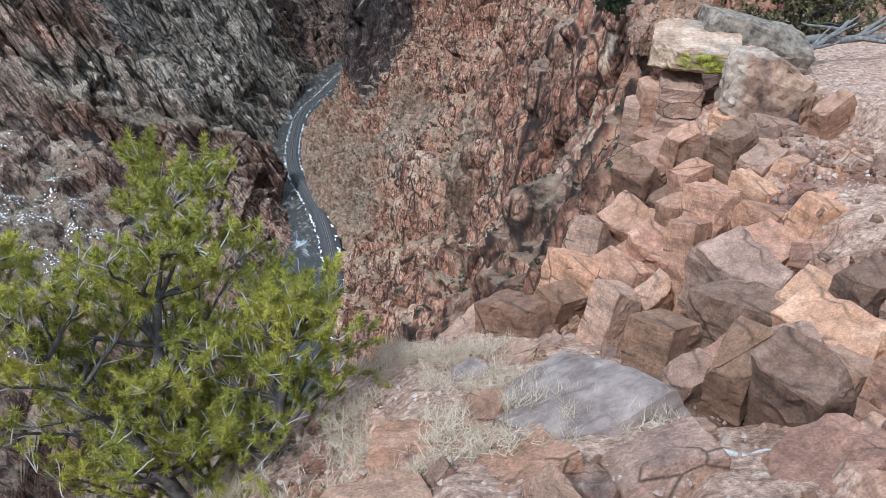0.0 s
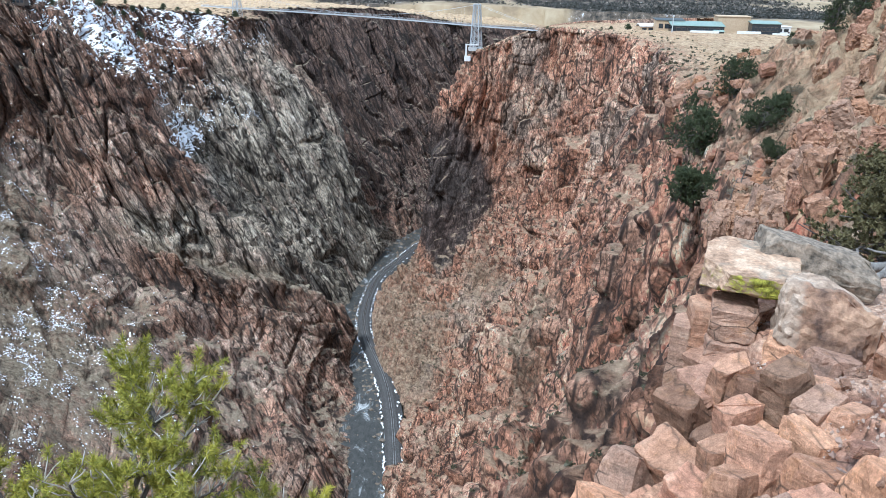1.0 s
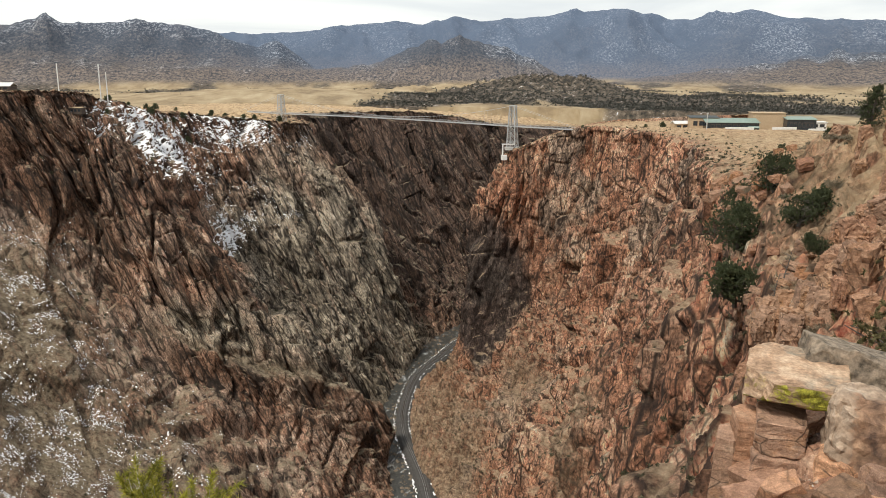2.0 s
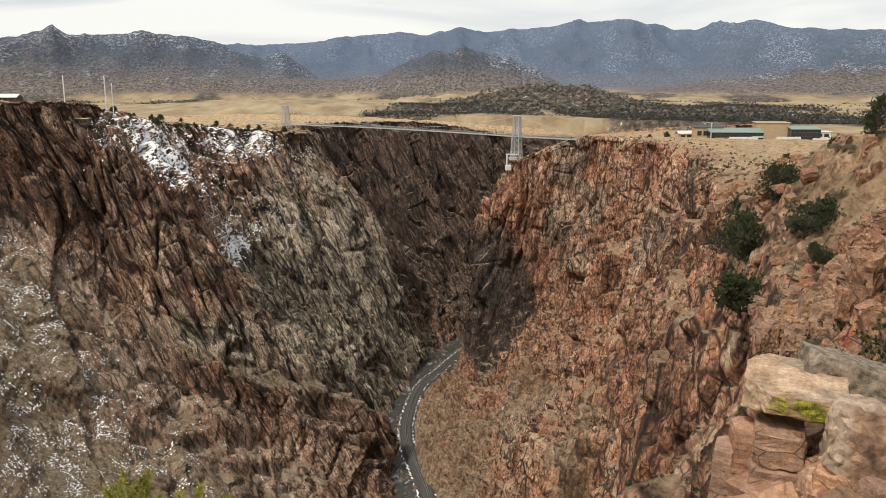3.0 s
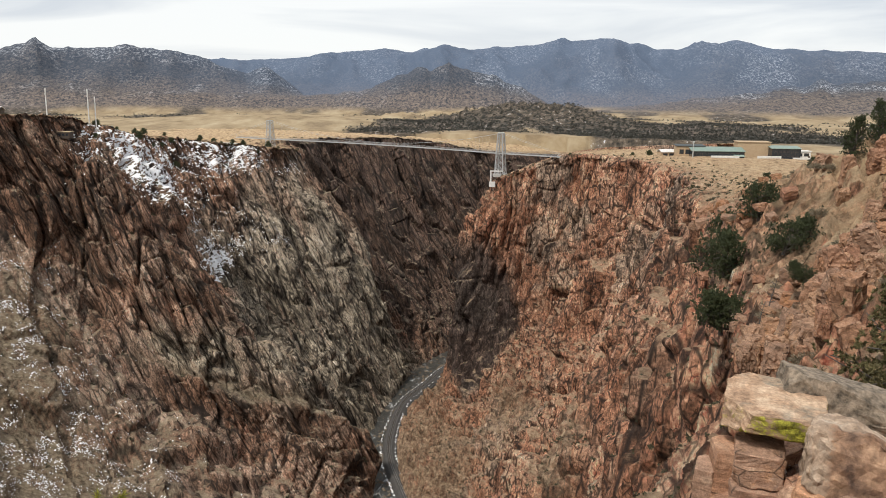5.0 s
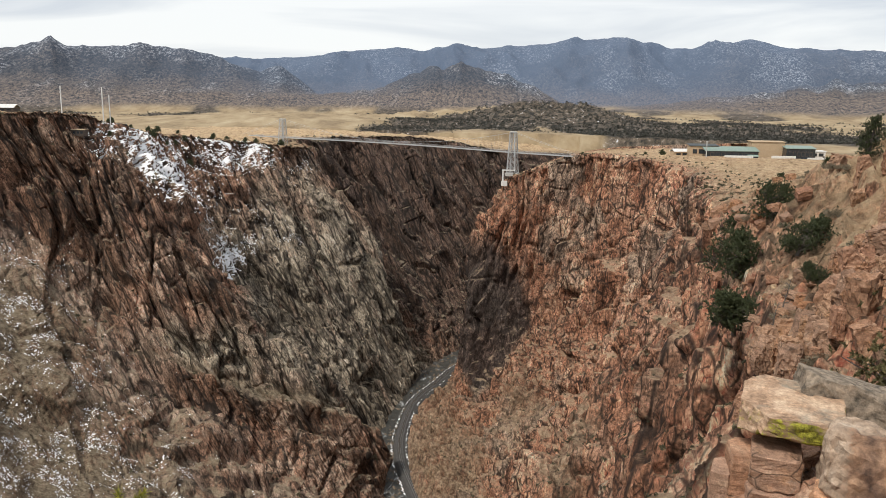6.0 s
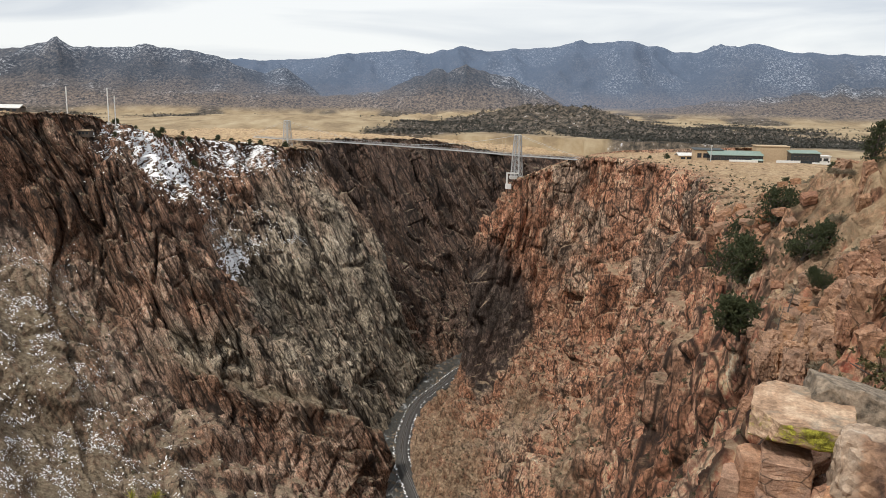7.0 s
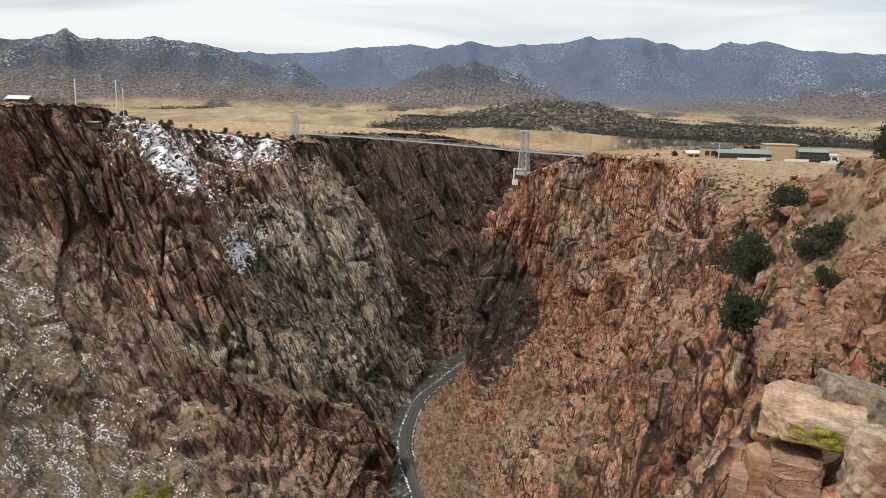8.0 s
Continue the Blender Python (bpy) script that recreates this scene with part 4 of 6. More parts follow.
LOWER = [
    (2.35, 5.4, -4.55, 1.0, 0.75, 0.62, -14, 22), (2.55, 4.0, -3.72, 0.85, 0.62, 0.46, -10, 10), (1.82, 4.95, -4.8, 0.62, 0.5, 0.5, -20, 30),
    (2.12, 3.45, -3.75, 0.6, 0.55, 0.5, -16, 24), (1.9, 2.45, -3.42, 0.85, 0.85, 0.75, -18, 34), (1.55, 2.75, -3.82, 0.5, 0.5, 0.5, -12, 15),
    (1.4, 3.2, -4.05, 0.4, 0.35, 0.32, -20, 45), (1.78, 6.1, -5.3, 0.6, 0.5, 0.62, -20, 28), (1.12, 5.5, -5.32, 0.55, 0.5, 0.62, -24, 40), (2.05, 6.45, -5.0, 0.6, 0.5, 0.6, -14, 20),
    (2.75, 3.1, -3.2, 0.7, 0.6, 0.5, -10, 20)]
PAVING = [
    (0.6, 2.95, -3.86, 0.85, 1.25, 0.30, -10, 24), (-0.2, 2.6, -3.78, 0.95, 0.55, 0.26, -4, -12), (0.08, 2.1, -3.5, 0.55, 0.42, 0.24, -6, 18),
    (0.75, 1.95, -3.35, 0.55, 0.42, 0.24, -10, 5), (0.1, 4.0, -4.42, 0.38, 0.24, 0.14, -5, 30), (1.45, 1.6, -3.2, 0.6, 0.55, 0.34, -12, 25),
    (-0.7, 2.0, -3.5, 0.6, 0.45, 0.22, 4, 10), (0.55, 4.3, -4.65, 0.5, 0.4, 0.25, -14, 33), (0.95, 4.6, -4.85, 0.42, 0.4, 0.3, -18, 12)]
for i, (x, y, z, sx, sy, sz, lean, turn) in enumerate(PAVING):
    boulder((x, y, z), (sx, sy, sz), (-24, lean, turn), 20 + i + int(sx * 100), GREY_BOULDER if i in (0, 4) else BOULDER,
            "flat worn grey gneiss slab in the gravel" if i in (0, 4) else "flat worn granite slab in the gravel")


def jointed_outcrop():
    """The outcrop at the brink: rows of joint blocks, parted by open cracks and stepped, on the shape that the large masses give."""
    rng = random.Random(14)
    mass = np.array([(x, y, z + 0.5 * sz, 0.5 * (sx + sy)) for x, y, z, sx, sy, sz, _, _ in UPPER + LOWER])
    ca, sa = math.cos(radians(24)), math.sin(radians(24))
    shapes = {}
    for ln in (0.24, 0.34, 0.48, 0.7):
        for k in range(7):
            split = [(rng.uniform(-1, 1), rng.uniform(-1, 1), rng.uniform(0.1, 1), rng.uniform(0.78, 0.94)) for _ in range(4)]
            shapes[ln, k] = tilted_block((0.42, ln, 0.85), 300 + 10 * k + int(100 * ln), grain=0.04, detail=0.12, planes=split)
    kinds = {}
    n = 0
    for i in range(-16, 19):
        u = i * 0.47
        v, v_end = -6.0 + rng.uniform(0, 0.4), 6.0
        step = rng.gauss(0, 0.08)
        while v < v_end:
            ln = rng.choice((0.24, 0.34, 0.48, 0.7))
            cu, cv = u + rng.uniform(-0.06, 0.06), v + ln / 2
            v += ln + 0.045
            x, y = 2.6 + cu * ca - cv * sa, 5.0 + cu * sa + cv * ca
            dist = np.hypot(mass[:, 0] - x, mass[:, 1] - y)
            if (dist - 0.5 * mass[:, 3]).min() > 0.12 or (y > 6.6 and x < 2.6) or (x > 3.5 and y > 7.3):
                continue
            wgt = 1 / (dist ** 2 + 0.06)
            top = float((wgt * mass[:, 2]).sum() / wgt.sum()) + step + rng.gauss(0, 0.10)
            rock = rng.choice((BOULDER, BOULDER, BOULDER, PALE_BOULDER, PALE_BOULDER, PALE_BOULDER, DARK_BOULDER))
            key = (ln, rng.randrange(7), rock.name)
            if key in kinds:
                ob = kinds[key].copy()
                scene.collection.objects.link(ob)
            else:
                ob = kinds[key] = part("boulder", shapes[key[:2]].copy(), rock)
            tall = rng.uniform(0.85, 1.15)
            ob.matrix_world = pose(x, y, top - 0.42 * tall, rng.gauss(6, 7), rng.gauss(-15, 7), 24 + rng.gauss(0, 8) + rng.choice((0, 180))) @ Matrix.Diagonal((rng.uniform(0.8, 1.2), rng.uniform(0.9, 1.1), tall, 1))
            tagged(ob, "jointed pink granite block on the outcrop" if x > 2.6 else "broken reddish granite block on the bank", "boulder", "ledge boulders")
            n += 1


jointed_outcrop()


def brink_blocks():
    """Courses of joint blocks down the broken face below the ledge's brink."""
    rng = random.Random(33)
    kinds = [tilted_block((1.0, 0.85, 0.8), 520 + k, 5, 0.03, 0.09) for k in range(8)]
    kinds = [part("boulder", bm, BOULDER) for bm in kinds]
    n = 0
    for i in range(17):
        x0 = 0.5 + 0.26 * i
        edge = float(np.interp(x0, BRINK_X, BRINK_Y))
        top = float(ledge_height(np.array([x0]), np.array([edge - 0.1]))[0])
        for course in range(7):
            ob = kinds[n] if n < 8 else kinds[n % 8].copy()
            if n >= 8:
                scene.collection.objects.link(ob)
            s = rng.uniform(0.45, 0.85)
            ob.matrix_world = pose(x0 + rng.uniform(-0.12, 0.12) - 0.05 * course, edge + 0.1 * course + rng.uniform(-0.1, 0.12), top - (0.08 if x0 > 1.2 else 0.3) - 0.4 * course + rng.uniform(-0.08, 0.08),
                                   rng.gauss(-6, 8), rng.gauss(-12, 7), 24 + rng.gauss(0, 10)) @ Matrix.Diagonal((s, s * rng.uniform(0.8, 1.3), s * rng.uniform(0.7, 1.2), 1))
            tagged(ob, "broken granite block in the face below the brink", "boulder", "brink blocks")
            n += 1


brink_blocks()


def scatter_stones():
    """Loose stones on the bank, each its own thing on a few shared shapes."""
    rng = random.Random(5)
    kinds = []
    for k in range(6):
        ob = part("stone", tilted_block((1.0, 0.8, 0.6), 90 + k, 6, detail=0.24), BOULDER)
        kinds.append(ob)
    n = 0
    while n < 280:
        x, y = rng.uniform(-1.4, 4.6), rng.uniform(1.2, 8.2)
        if rng.random() > 0.25 + 0.75 * float(smooth(0.6, 1.8, x)):
            continue
        s = 0.04 + 0.22 * rng.random() ** 2.6
        m = pose(x, y, float(ledge_height(np.array([x]), np.array([y]))[0]) + 0.1 * s, rng.uniform(-40, 20), rng.uniform(-30, 30), rng.uniform(0, 360)) @ Matrix.Scale(s, 4)
        if n < 6:
            ob = kinds[n]
        else:
            ob = kinds[n % 6].copy()
            scene.collection.objects.link(ob)
        ob.matrix_world = m
        tagged(ob, "loose angular stone lying on the bank", "stone", "loose stones")
        n += 1


scatter_stones()


# ---------------------------------------------------------------- plants
def tube(path, radii, sides=6):
    """Vertices and quads of a tapered limb along a path."""
    path = np.array(path, float)
    t = np.gradient(path, axis=0)
    t /= np.linalg.norm(t, axis=1, keepdims=True) + 1e-9
    ref = np.where(np.abs(t[:, 2:3]) > 0.9, np.array((1.0, 0, 0)), np.array((0, 0, 1.0)))
    a = np.cross(t, ref)
    a /= np.linalg.norm(a, axis=1, keepdims=True) + 1e-9
    b = np.cross(t, a)
    ang = np.linspace(0, 2 * np.pi, sides, endpoint=False)
    ring = a[:, None] * np.cos(ang)[None, :, None] + b[:, None] * np.sin(ang)[None, :, None]
    v = path[:, None] + ring * np.array(radii)[:, None, None]
    n = len(path)
    f = []
    for i in range(n - 1):
        for j in range(sides):
            k = (j + 1) % sides
            f.append((i * sides + j, i * sides + k, (i + 1) * sides + k, (i + 1) * sides + j))
    f.append(tuple((n - 1) * sides + j for j in (0, 1, 2, 3)))
    return v.reshape(-1, 3), np.array(f)


def joined(pieces):
    vs, fs, k = [], [], 0
    for v, f in pieces:
        vs.append(v)
        fs.append(f + k)
        k += len(v)
    return np.concatenate(vs), np.concatenate(fs)


def wander(rng, start, way, length, steps, bend, lift=0.0):
    p, d, out = np.array(start, float), np.array(way, float), [np.array(start, float)]
    for _ in range(steps):
        d = d + np.array([rng.gauss(0, bend), rng.gauss(0, bend), rng.gauss(0, bend) + lift])
        d /= np.linalg.norm(d)
        p = p + d * length / steps
        out.append(p.copy())
    return out


def needle_tufts(points, ways, per, length, width, seed, spray=0.62):
    """Brushes of thin needles round the twig ends: one sliver a needle."""
    rng = np.random.default_rng(seed)
    n = len(points)
    base = np.repeat(np.array(points), per, axis=0)
    way = np.repeat(np.array(ways), per, axis=0)
    d = way * 0.75 + rng.normal(0, spray, (n * per, 3))
    d /= np.linalg.norm(d, axis=1, keepdims=True)
    base = base + way * rng.uniform(-0.9, 0.5, (n * per, 1)) * length
    side = np.cross(d, rng.normal(0, 1, d.shape))
    side /= np.linalg.norm(side, axis=1, keepdims=True) + 1e-9
    ln = length * rng.uniform(0.7, 1.15, (n * per, 1))
    v = np.stack([base - side * width / 2, base + side * width / 2, base + d * ln], 1)
    return v.reshape(-1, 3), np.arange(len(base) * 3).reshape(-1, 3)


def pinyon_pine():
    """The young pine below the ledge, bushy to the ground, with bleached bare twigs."""
    rng = random.Random(12)
    root = Vector((-1.92, 3.95, -6.38))
    tree = tagged(new("pine_tree"), "bushy yellow-green pinyon pine with bleached twigs", "tree")
    tree.location = root
    stems, limbs, twigs, tips, ways = [], [], [], [], []
    for way, ln in (((0.02, -0.04, 1), 3.45), ((-0.24, -0.1, 1), 3.35), ((0.30, 0.08, 0.9), 2.7)):
        path = wander(rng, (0, 0, 0), np.array(way) / np.linalg.norm(way), ln, 10, 0.07)
        stems.append(tube(path, np.linspace(0.085, 0.018, 11), 8))
        for i in range(2, 11):
            for _ in range(5):
                az = rng.uniform(0, 2 * math.pi)
                h = i / 10
                reach = (1.15 * (1 - h) ** 0.6 + 0.40) * rng.uniform(0.65, 1.1)
                d = np.array([math.cos(az), math.sin(az), 0.25 + 0.5 * h])
                limb = wander(rng, path[i], d / np.linalg.norm(d), reach, 7, 0.16, 0.05)
                limbs.append(tube(limb, np.linspace(0.022, 0.006, 8), 5))
                for j in range(2, 8):
                    for _ in range(3):
                        a2 = np.array(limb[j]) - np.array(limb[j - 1])
                        a2 = a2 / np.linalg.norm(a2) * 0.7 + np.array([rng.gauss(0, 0.55), rng.gauss(0, 0.55), rng.gauss(0.35, 0.35)])
                        a2 /= np.linalg.norm(a2)
                        tw = wander(rng, limb[j], a2, rng.uniform(0.10, 0.27), 3, 0.2, 0.12)
                        twigs.append(tube(tw, np.linspace(0.0065, 0.003, 4), 4))
                        if rng.random() < 0.82:
                            tips.append(tw[-1])
                            e = tw[-1] - tw[-2]
                            ways.append(e / np.linalg.norm(e))
                            if rng.random() < 0.5:
                                tips.append(tw[-2])
                                ways.append(e / np.linalg.norm(e))
    mesh_object("trunk", *joined(stems), BARK, tree, flat=False)
    mesh_object("limb_growth", *joined(limbs), BARK, tree, flat=False)
    mesh_object("twig_growth", *joined(twigs), PALE_WOOD, tree, flat=False)
    mesh_object("crown", *needle_tufts(tips, ways, 95, 0.062, 0.006, 4, 0.85), PINE_NEEDLES, tree, "short yellow-green needles")
    return tree


pinyon_pine()


def bushy_tree(name, height, spread, seed, leaf, clumps, per, leaf_size, label, category, upright=0.0):
    """A juniper or pine: tapered trunk, limbs, and an uneven crown of many small sprays with gaps."""
    rng = random.Random(seed)
    tree = tagged(new(name), label, category)
    stems, tips, ways = [], [], []
    for s in range(2):
        way = np.array([rng.uniform(-0.25, 0.25), rng.uniform(-0.25, 0.25), 1.0])
        path = wander(rng, (0, 0, 0), way / np.linalg.norm(way), height * rng.uniform(0.75, 0.95), 8, 0.08)
        stems.append(tube(path, np.linspace(height * 0.035, height * 0.006, 9), 7))
        for i in range(1, 9):
            for _ in range(5):
                h = i / 8
                az = rng.uniform(0, 2 * math.pi)
                prof = (math.sin(math.pi * min(1, h * (0.75 - 0.2 * upright) + 0.28)) ** 0.8) * (1 - upright * h * 0.55)
                reach = spread / 2 * prof * rng.uniform(0.55, 1.08)
                d = np.array([math.cos(az), math.sin(az), rng.uniform(-0.1, 0.5)])
                limb = wander(rng, path[i], d / np.linalg.norm(d), reach, 5, 0.15, 0.05)
                stems.append(tube(limb, np.linspace(height * 0.010, height * 0.003, 6), 4))
                for k in range(clumps):
                    q = limb[rng.choice((2, 3, 4, 5))]
                    tips.append(q + np.array([rng.gauss(0, 0.055), rng.gauss(0, 0.055), rng.gauss(0.02, 0.05)]) * spread)
                    w = np.array([rng.gauss(0, 0.5), rng.gauss(0, 0.5), 0.6])
                    ways.append(w / np.linalg.norm(w))
    mesh_object("trunk", *joined(stems), BARK, tree, flat=False)
    mesh_object("crown", *needle_tufts(tips, ways, per, leaf_size, leaf_size * 0.42, seed + 1), leaf, tree)
    return tree


def surface_drop(sheet):
    """A look-up of the ground's height on a wall sheet's rim strip."""
    pts = sheet.reshape(-1, 3)

    def at(x, y):
        d = (pts[:, 0] - x) ** 2 + (pts[:, 1] - y) ** 2
        k = np.argpartition(d, 6)[:6]
        return float(pts[k, 2].max())
    return at


near_rim = surface_drop(right_sheet[:, :int((RIM_ROW + 0.1) * right_sheet.shape[1])])
far_rim = surface_drop(left_sheet[:, :int((RIM_ROW + 0.12) * left_sheet.shape[1])])

juniper_a = bushy_tree("juniper_tree", 6.4, 7.8, 41, JUNIPER_LEAVES, 13, 20, 0.24, "dark green juniper on the dry slope", "tree")
juniper_b = bushy_tree("juniper_tree", 6.0, 6.4, 43, JUNIPER_LEAVES, 12, 20, 0.22, "dark green juniper on the dry slope", "tree")
pine_b = bushy_tree("pine_tree", 9.0, 6.0, 47, JUNIPER_LEAVES, 11, 20, 0.25, "dark upright pine on the rim", "tree", upright=0.9)
TREES = [(juniper_a, 45, 124, 1.47, 20), (juniper_b, 37, 101, 1.47, 80), (juniper_a, 56, 139, 1.18, 140), (juniper_b, 49, 112, 1.25, 200), (juniper_b, 51, 116, 0.89, 60),
         (juniper_b, 59, 165, 1.25, 250), (juniper_b, 34, 72, 0.53, 10), (pine_b, 67, 131, 0.85, 30), (pine_b, 73, 134, 0.88, 190), (pine_b, 106, 262, 0.75, 120),
         (pine_b, 70, 152, 0.50, 60), (juniper_a, 84, 150, 0.62, 100), (juniper_b, 43, 85, 0.50, 300), (juniper_b, 190, 430, 1.00, 200), (juniper_b, 112, 268, 0.62, 160)]
used = set()
for kind, x, y, s, turn in TREES:
    m = pose(x, y, near_rim(x, y) - 0.3, 0, 0, turn)
    ob = kind
    if kind.name in used:
        ob = copy_thing(kind, m)
    used.add(kind.name)
    ob.matrix_world = m @ Matrix.Scale(s, 4)
    tagged(ob, group="slope junipers")



def slope_outcrops():
    """Weathered blocks standing out of the dry slope and along the rim."""
    rng = random.Random(19)
    kinds = [part("outcrop_rock", tilted_block((1.0, 0.8, 0.7), 130 + k, 6, detail=0.2), SLOPE_ROCK) for k in range(6)]
    n = 0
    while n < 295:
        y = 28 + 200 * rng.random() ** 1.2
        rim_x = float(np.interp(y, [-8, 50, 102, 146, 285], [30, 24, 38, 51, 90]))
        x = rim_x + rng.choice((rng.uniform(-1.5, 7), rng.uniform(-1, 0.35 * y + 10)))
        s = (0.35 + 1.6 * rng.random() ** 2.0) * (0.55 + y / 150)
        ob = kinds[n] if n < 6 else kinds[n % 6].copy()
        if n >= 6:
            scene.collection.objects.link(ob)
        ob.matrix_world = pose(x, y, near_rim(x, y) + 0.08 * s, rng.uniform(-25, 25), rng.uniform(-25, 25), rng.uniform(0, 360)) @ Matrix.Diagonal((s * rng.uniform(0.7, 1.5), s, s * rng.uniform(0.7, 1.3), 1))
        tagged(ob, "weathered orange-pink granite block on the slope", "rock", "slope rocks")
        n += 1


def spur_crags():
    """The ridge of upright pale crags that closes the slope above the brink, and the stony rise behind it."""
    rng = random.Random(27)
    kinds = [part("crag", tilted_block((0.9, 0.8, 1.3), 230 + k, 6, 0.07, 0.12), SLOPE_ROCK) for k in range(7)]
    ridge = catmull(np.array([(23.5, 56.0), (24.5, 57.5), (28.5, 62.0), (35.5, 74.0), (41.0, 80.0), (45.0, 82.0)]), [16] * 5)
    n = 0
    for k in range(110):
        if k < 80:
            c = ridge[rng.randrange(len(ridge))]
            x, y = c[0] + rng.gauss(1.2, 1.8), c[1] + rng.gauss(-2.5, 2.5)
            s = rng.uniform(0.9, 2.3)
        else:
            x, y = rng.gauss(72, 9), rng.gauss(122, 7)
            s = rng.uniform(1.2, 3.2)
        ob = kinds[n] if n < 7 else kinds[n % 7].copy()
        if n >= 7:
            scene.collection.objects.link(ob)
        ob.matrix_world = pose(x, y, near_rim(x, y) + 0.25 * s, rng.gauss(0, 9), rng.gauss(8, 9), rng.uniform(0, 360)) @ Matrix.Diagonal((s * rng.uniform(0.7, 1.1), s, s * rng.uniform(0.8, 1.5), 1))
        tagged(ob, "upright pale pink crag on the dry slope", "rock", "slope crags")
        n += 1


SLOPE_ROCK = ledge_material("slope_granite", True, 0.8)
slope_outcrops()
spur_crags()
side_juniper = bushy_tree("juniper_tree", 3.1, 3.3, 51, OLIVE_LEAVES, 14, 26, 0.085, "olive-brown juniper at the edge of the gravel", "tree")
side_juniper.location = (8.9, 14.0, -6.0)


def shrub(seed, size):
    """A low dry shrub: a dome of fine twigs."""
    rng = np.random.default_rng(seed)
    n = 260
    d = rng.normal(0, 1, (n, 3))
    d[:, 2] = np.abs(d[:, 2]) * 0.8 + 0.1
    d /= np.linalg.norm(d, axis=1, keepdims=True)
    tips = d * size * rng.uniform(0.45, 1.0, (n, 1)) * np.array((1, 1, 0.75))
    return mesh_object("shrub", *needle_tufts(tips, d, 7, size * 0.22, size * 0.035, seed), SAGE_TWIGS)


SHRUBS = [(26.5, 55, 1.0), (24, 50, 1.1), (30, 66, 0.8), (22, 40, 0.9), (34, 80, 1.2), (40, 92, 1.0), (46, 100, 1.3), (28, 46, 0.9), (52, 124, 1.2), (38, 72, 1.0),
          (56, 150, 1.4), (64, 132, 1.2), (33, 57, 0.8), (70, 160, 1.6), (45, 84, 1.0), (19, 33, 0.7), (16, 25, 0.6), (25, 38, 0.8)]
shrub_rng = random.Random(58)
SHRUBS += [(40 + 0.36 * y + shrub_rng.uniform(-14, 20), 52 + y, shrub_rng.uniform(0.7, 1.7)) for y in (shrub_rng.uniform(0, 140) for _ in range(60))]
kinds = [shrub(61, 1.0), shrub(62, 1.0), shrub(63, 1.0)]
for i, (x, y, s) in enumerate(SHRUBS):
    ob = kinds[i] if i < 3 else kinds[i % 3].copy()
    if i >= 3:
        scene.collection.objects.link(ob)
    ob.matrix_world = pose(x, y, near_rim(x, y) - 0.1, 0, 0, i * 47) @ Matrix.Scale(s, 4)
    tagged(ob, "low grey-brown dry shrub on stony soil", "shrub", "slope shrubs")


def snag(place, height, seed):
    rng = random.Random(seed)
    ob = tagged(new("dead_tree"), "bare grey standing dead tree", "tree")
    ob.location = place
    trunk = wander(rng, (0, 0, 0), (0.03, 0, 1), height, 8, 0.05)
    mesh_object("trunk", *tube(trunk, np.linspace(height * 0.02, height * 0.005, 9), 6), BARK, ob, flat=False)
    for i in range(3, 8):
        for _ in range(2):
            az = rng.uniform(0, 6.28)
            br = wander(rng, trunk[i], np.array([math.cos(az), math.sin(az), 0.5]) / 1.1, height * 0.22, 5, 0.2)
            mesh_object("branch", *tube(br, np.linspace(height * 0.007, height * 0.002, 6), 4), BARK, ob, flat=False)
    return ob


snag((30.5, 72, near_rim(30.5, 72) - 0.2), 4.6, 3)
snag((29.0, 70, near_rim(29, 70) - 0.2), 3.4, 4)


def stick(name, start, way, length, radius, seed, label, forks=2, wood=None):
    rng = random.Random(seed)
    path = wander(rng, (0, 0, 0), np.array(way) / np.linalg.norm(way), length, 8, 0.12)
    pieces = [tube(path, np.linspace(radius, radius * 0.5, 9), 7)]
    for k in range(forks):
        i = rng.randint(2, 6)
        w = np.array(path[i + 1]) - np.array(path[i])
        w = w / np.linalg.norm(w) + np.array([rng.gauss(0, 0.5), rng.gauss(0, 0.5), 0.1])
        pieces.append(tube(wander(rng, path[i], w / np.linalg.norm(w), length * 0.35, 5, 0.15), np.linspace(radius * 0.5, radius * 0.2, 6), 5))
    ob = mesh_object(name, *joined(pieces), wood or PALE_WOOD, flat=False)
    ob.location = start
    return tagged(ob, label, "driftwood")


stick("dead_branch", (1.05, 4.15, -4.52), (0.75, -0.25, 0.1), 0.5, 0.03, 3, "bleached broken branch lying on gravel", 0)
stick("dead_branch", (0.85, 2.05, -3.3), (0.9, -0.5, 0.02), 0.65, 0.022, 4, "bleached forked branch lying on gravel", 2)
stick("dead_branch", (5.2, 9.6, -3.75), (1.0, 0.25, 0.06), 2.2, 0.09, 6, "grey twisted juniper log behind the boulders", 4, GREY_WOOD)
stick("dead_branch", (5.5, 9.2, -3.95), (1.0, 0.5, 0.1), 1.8, 0.06, 9, "grey twisted juniper branch behind the boulders", 5, GREY_WOOD)


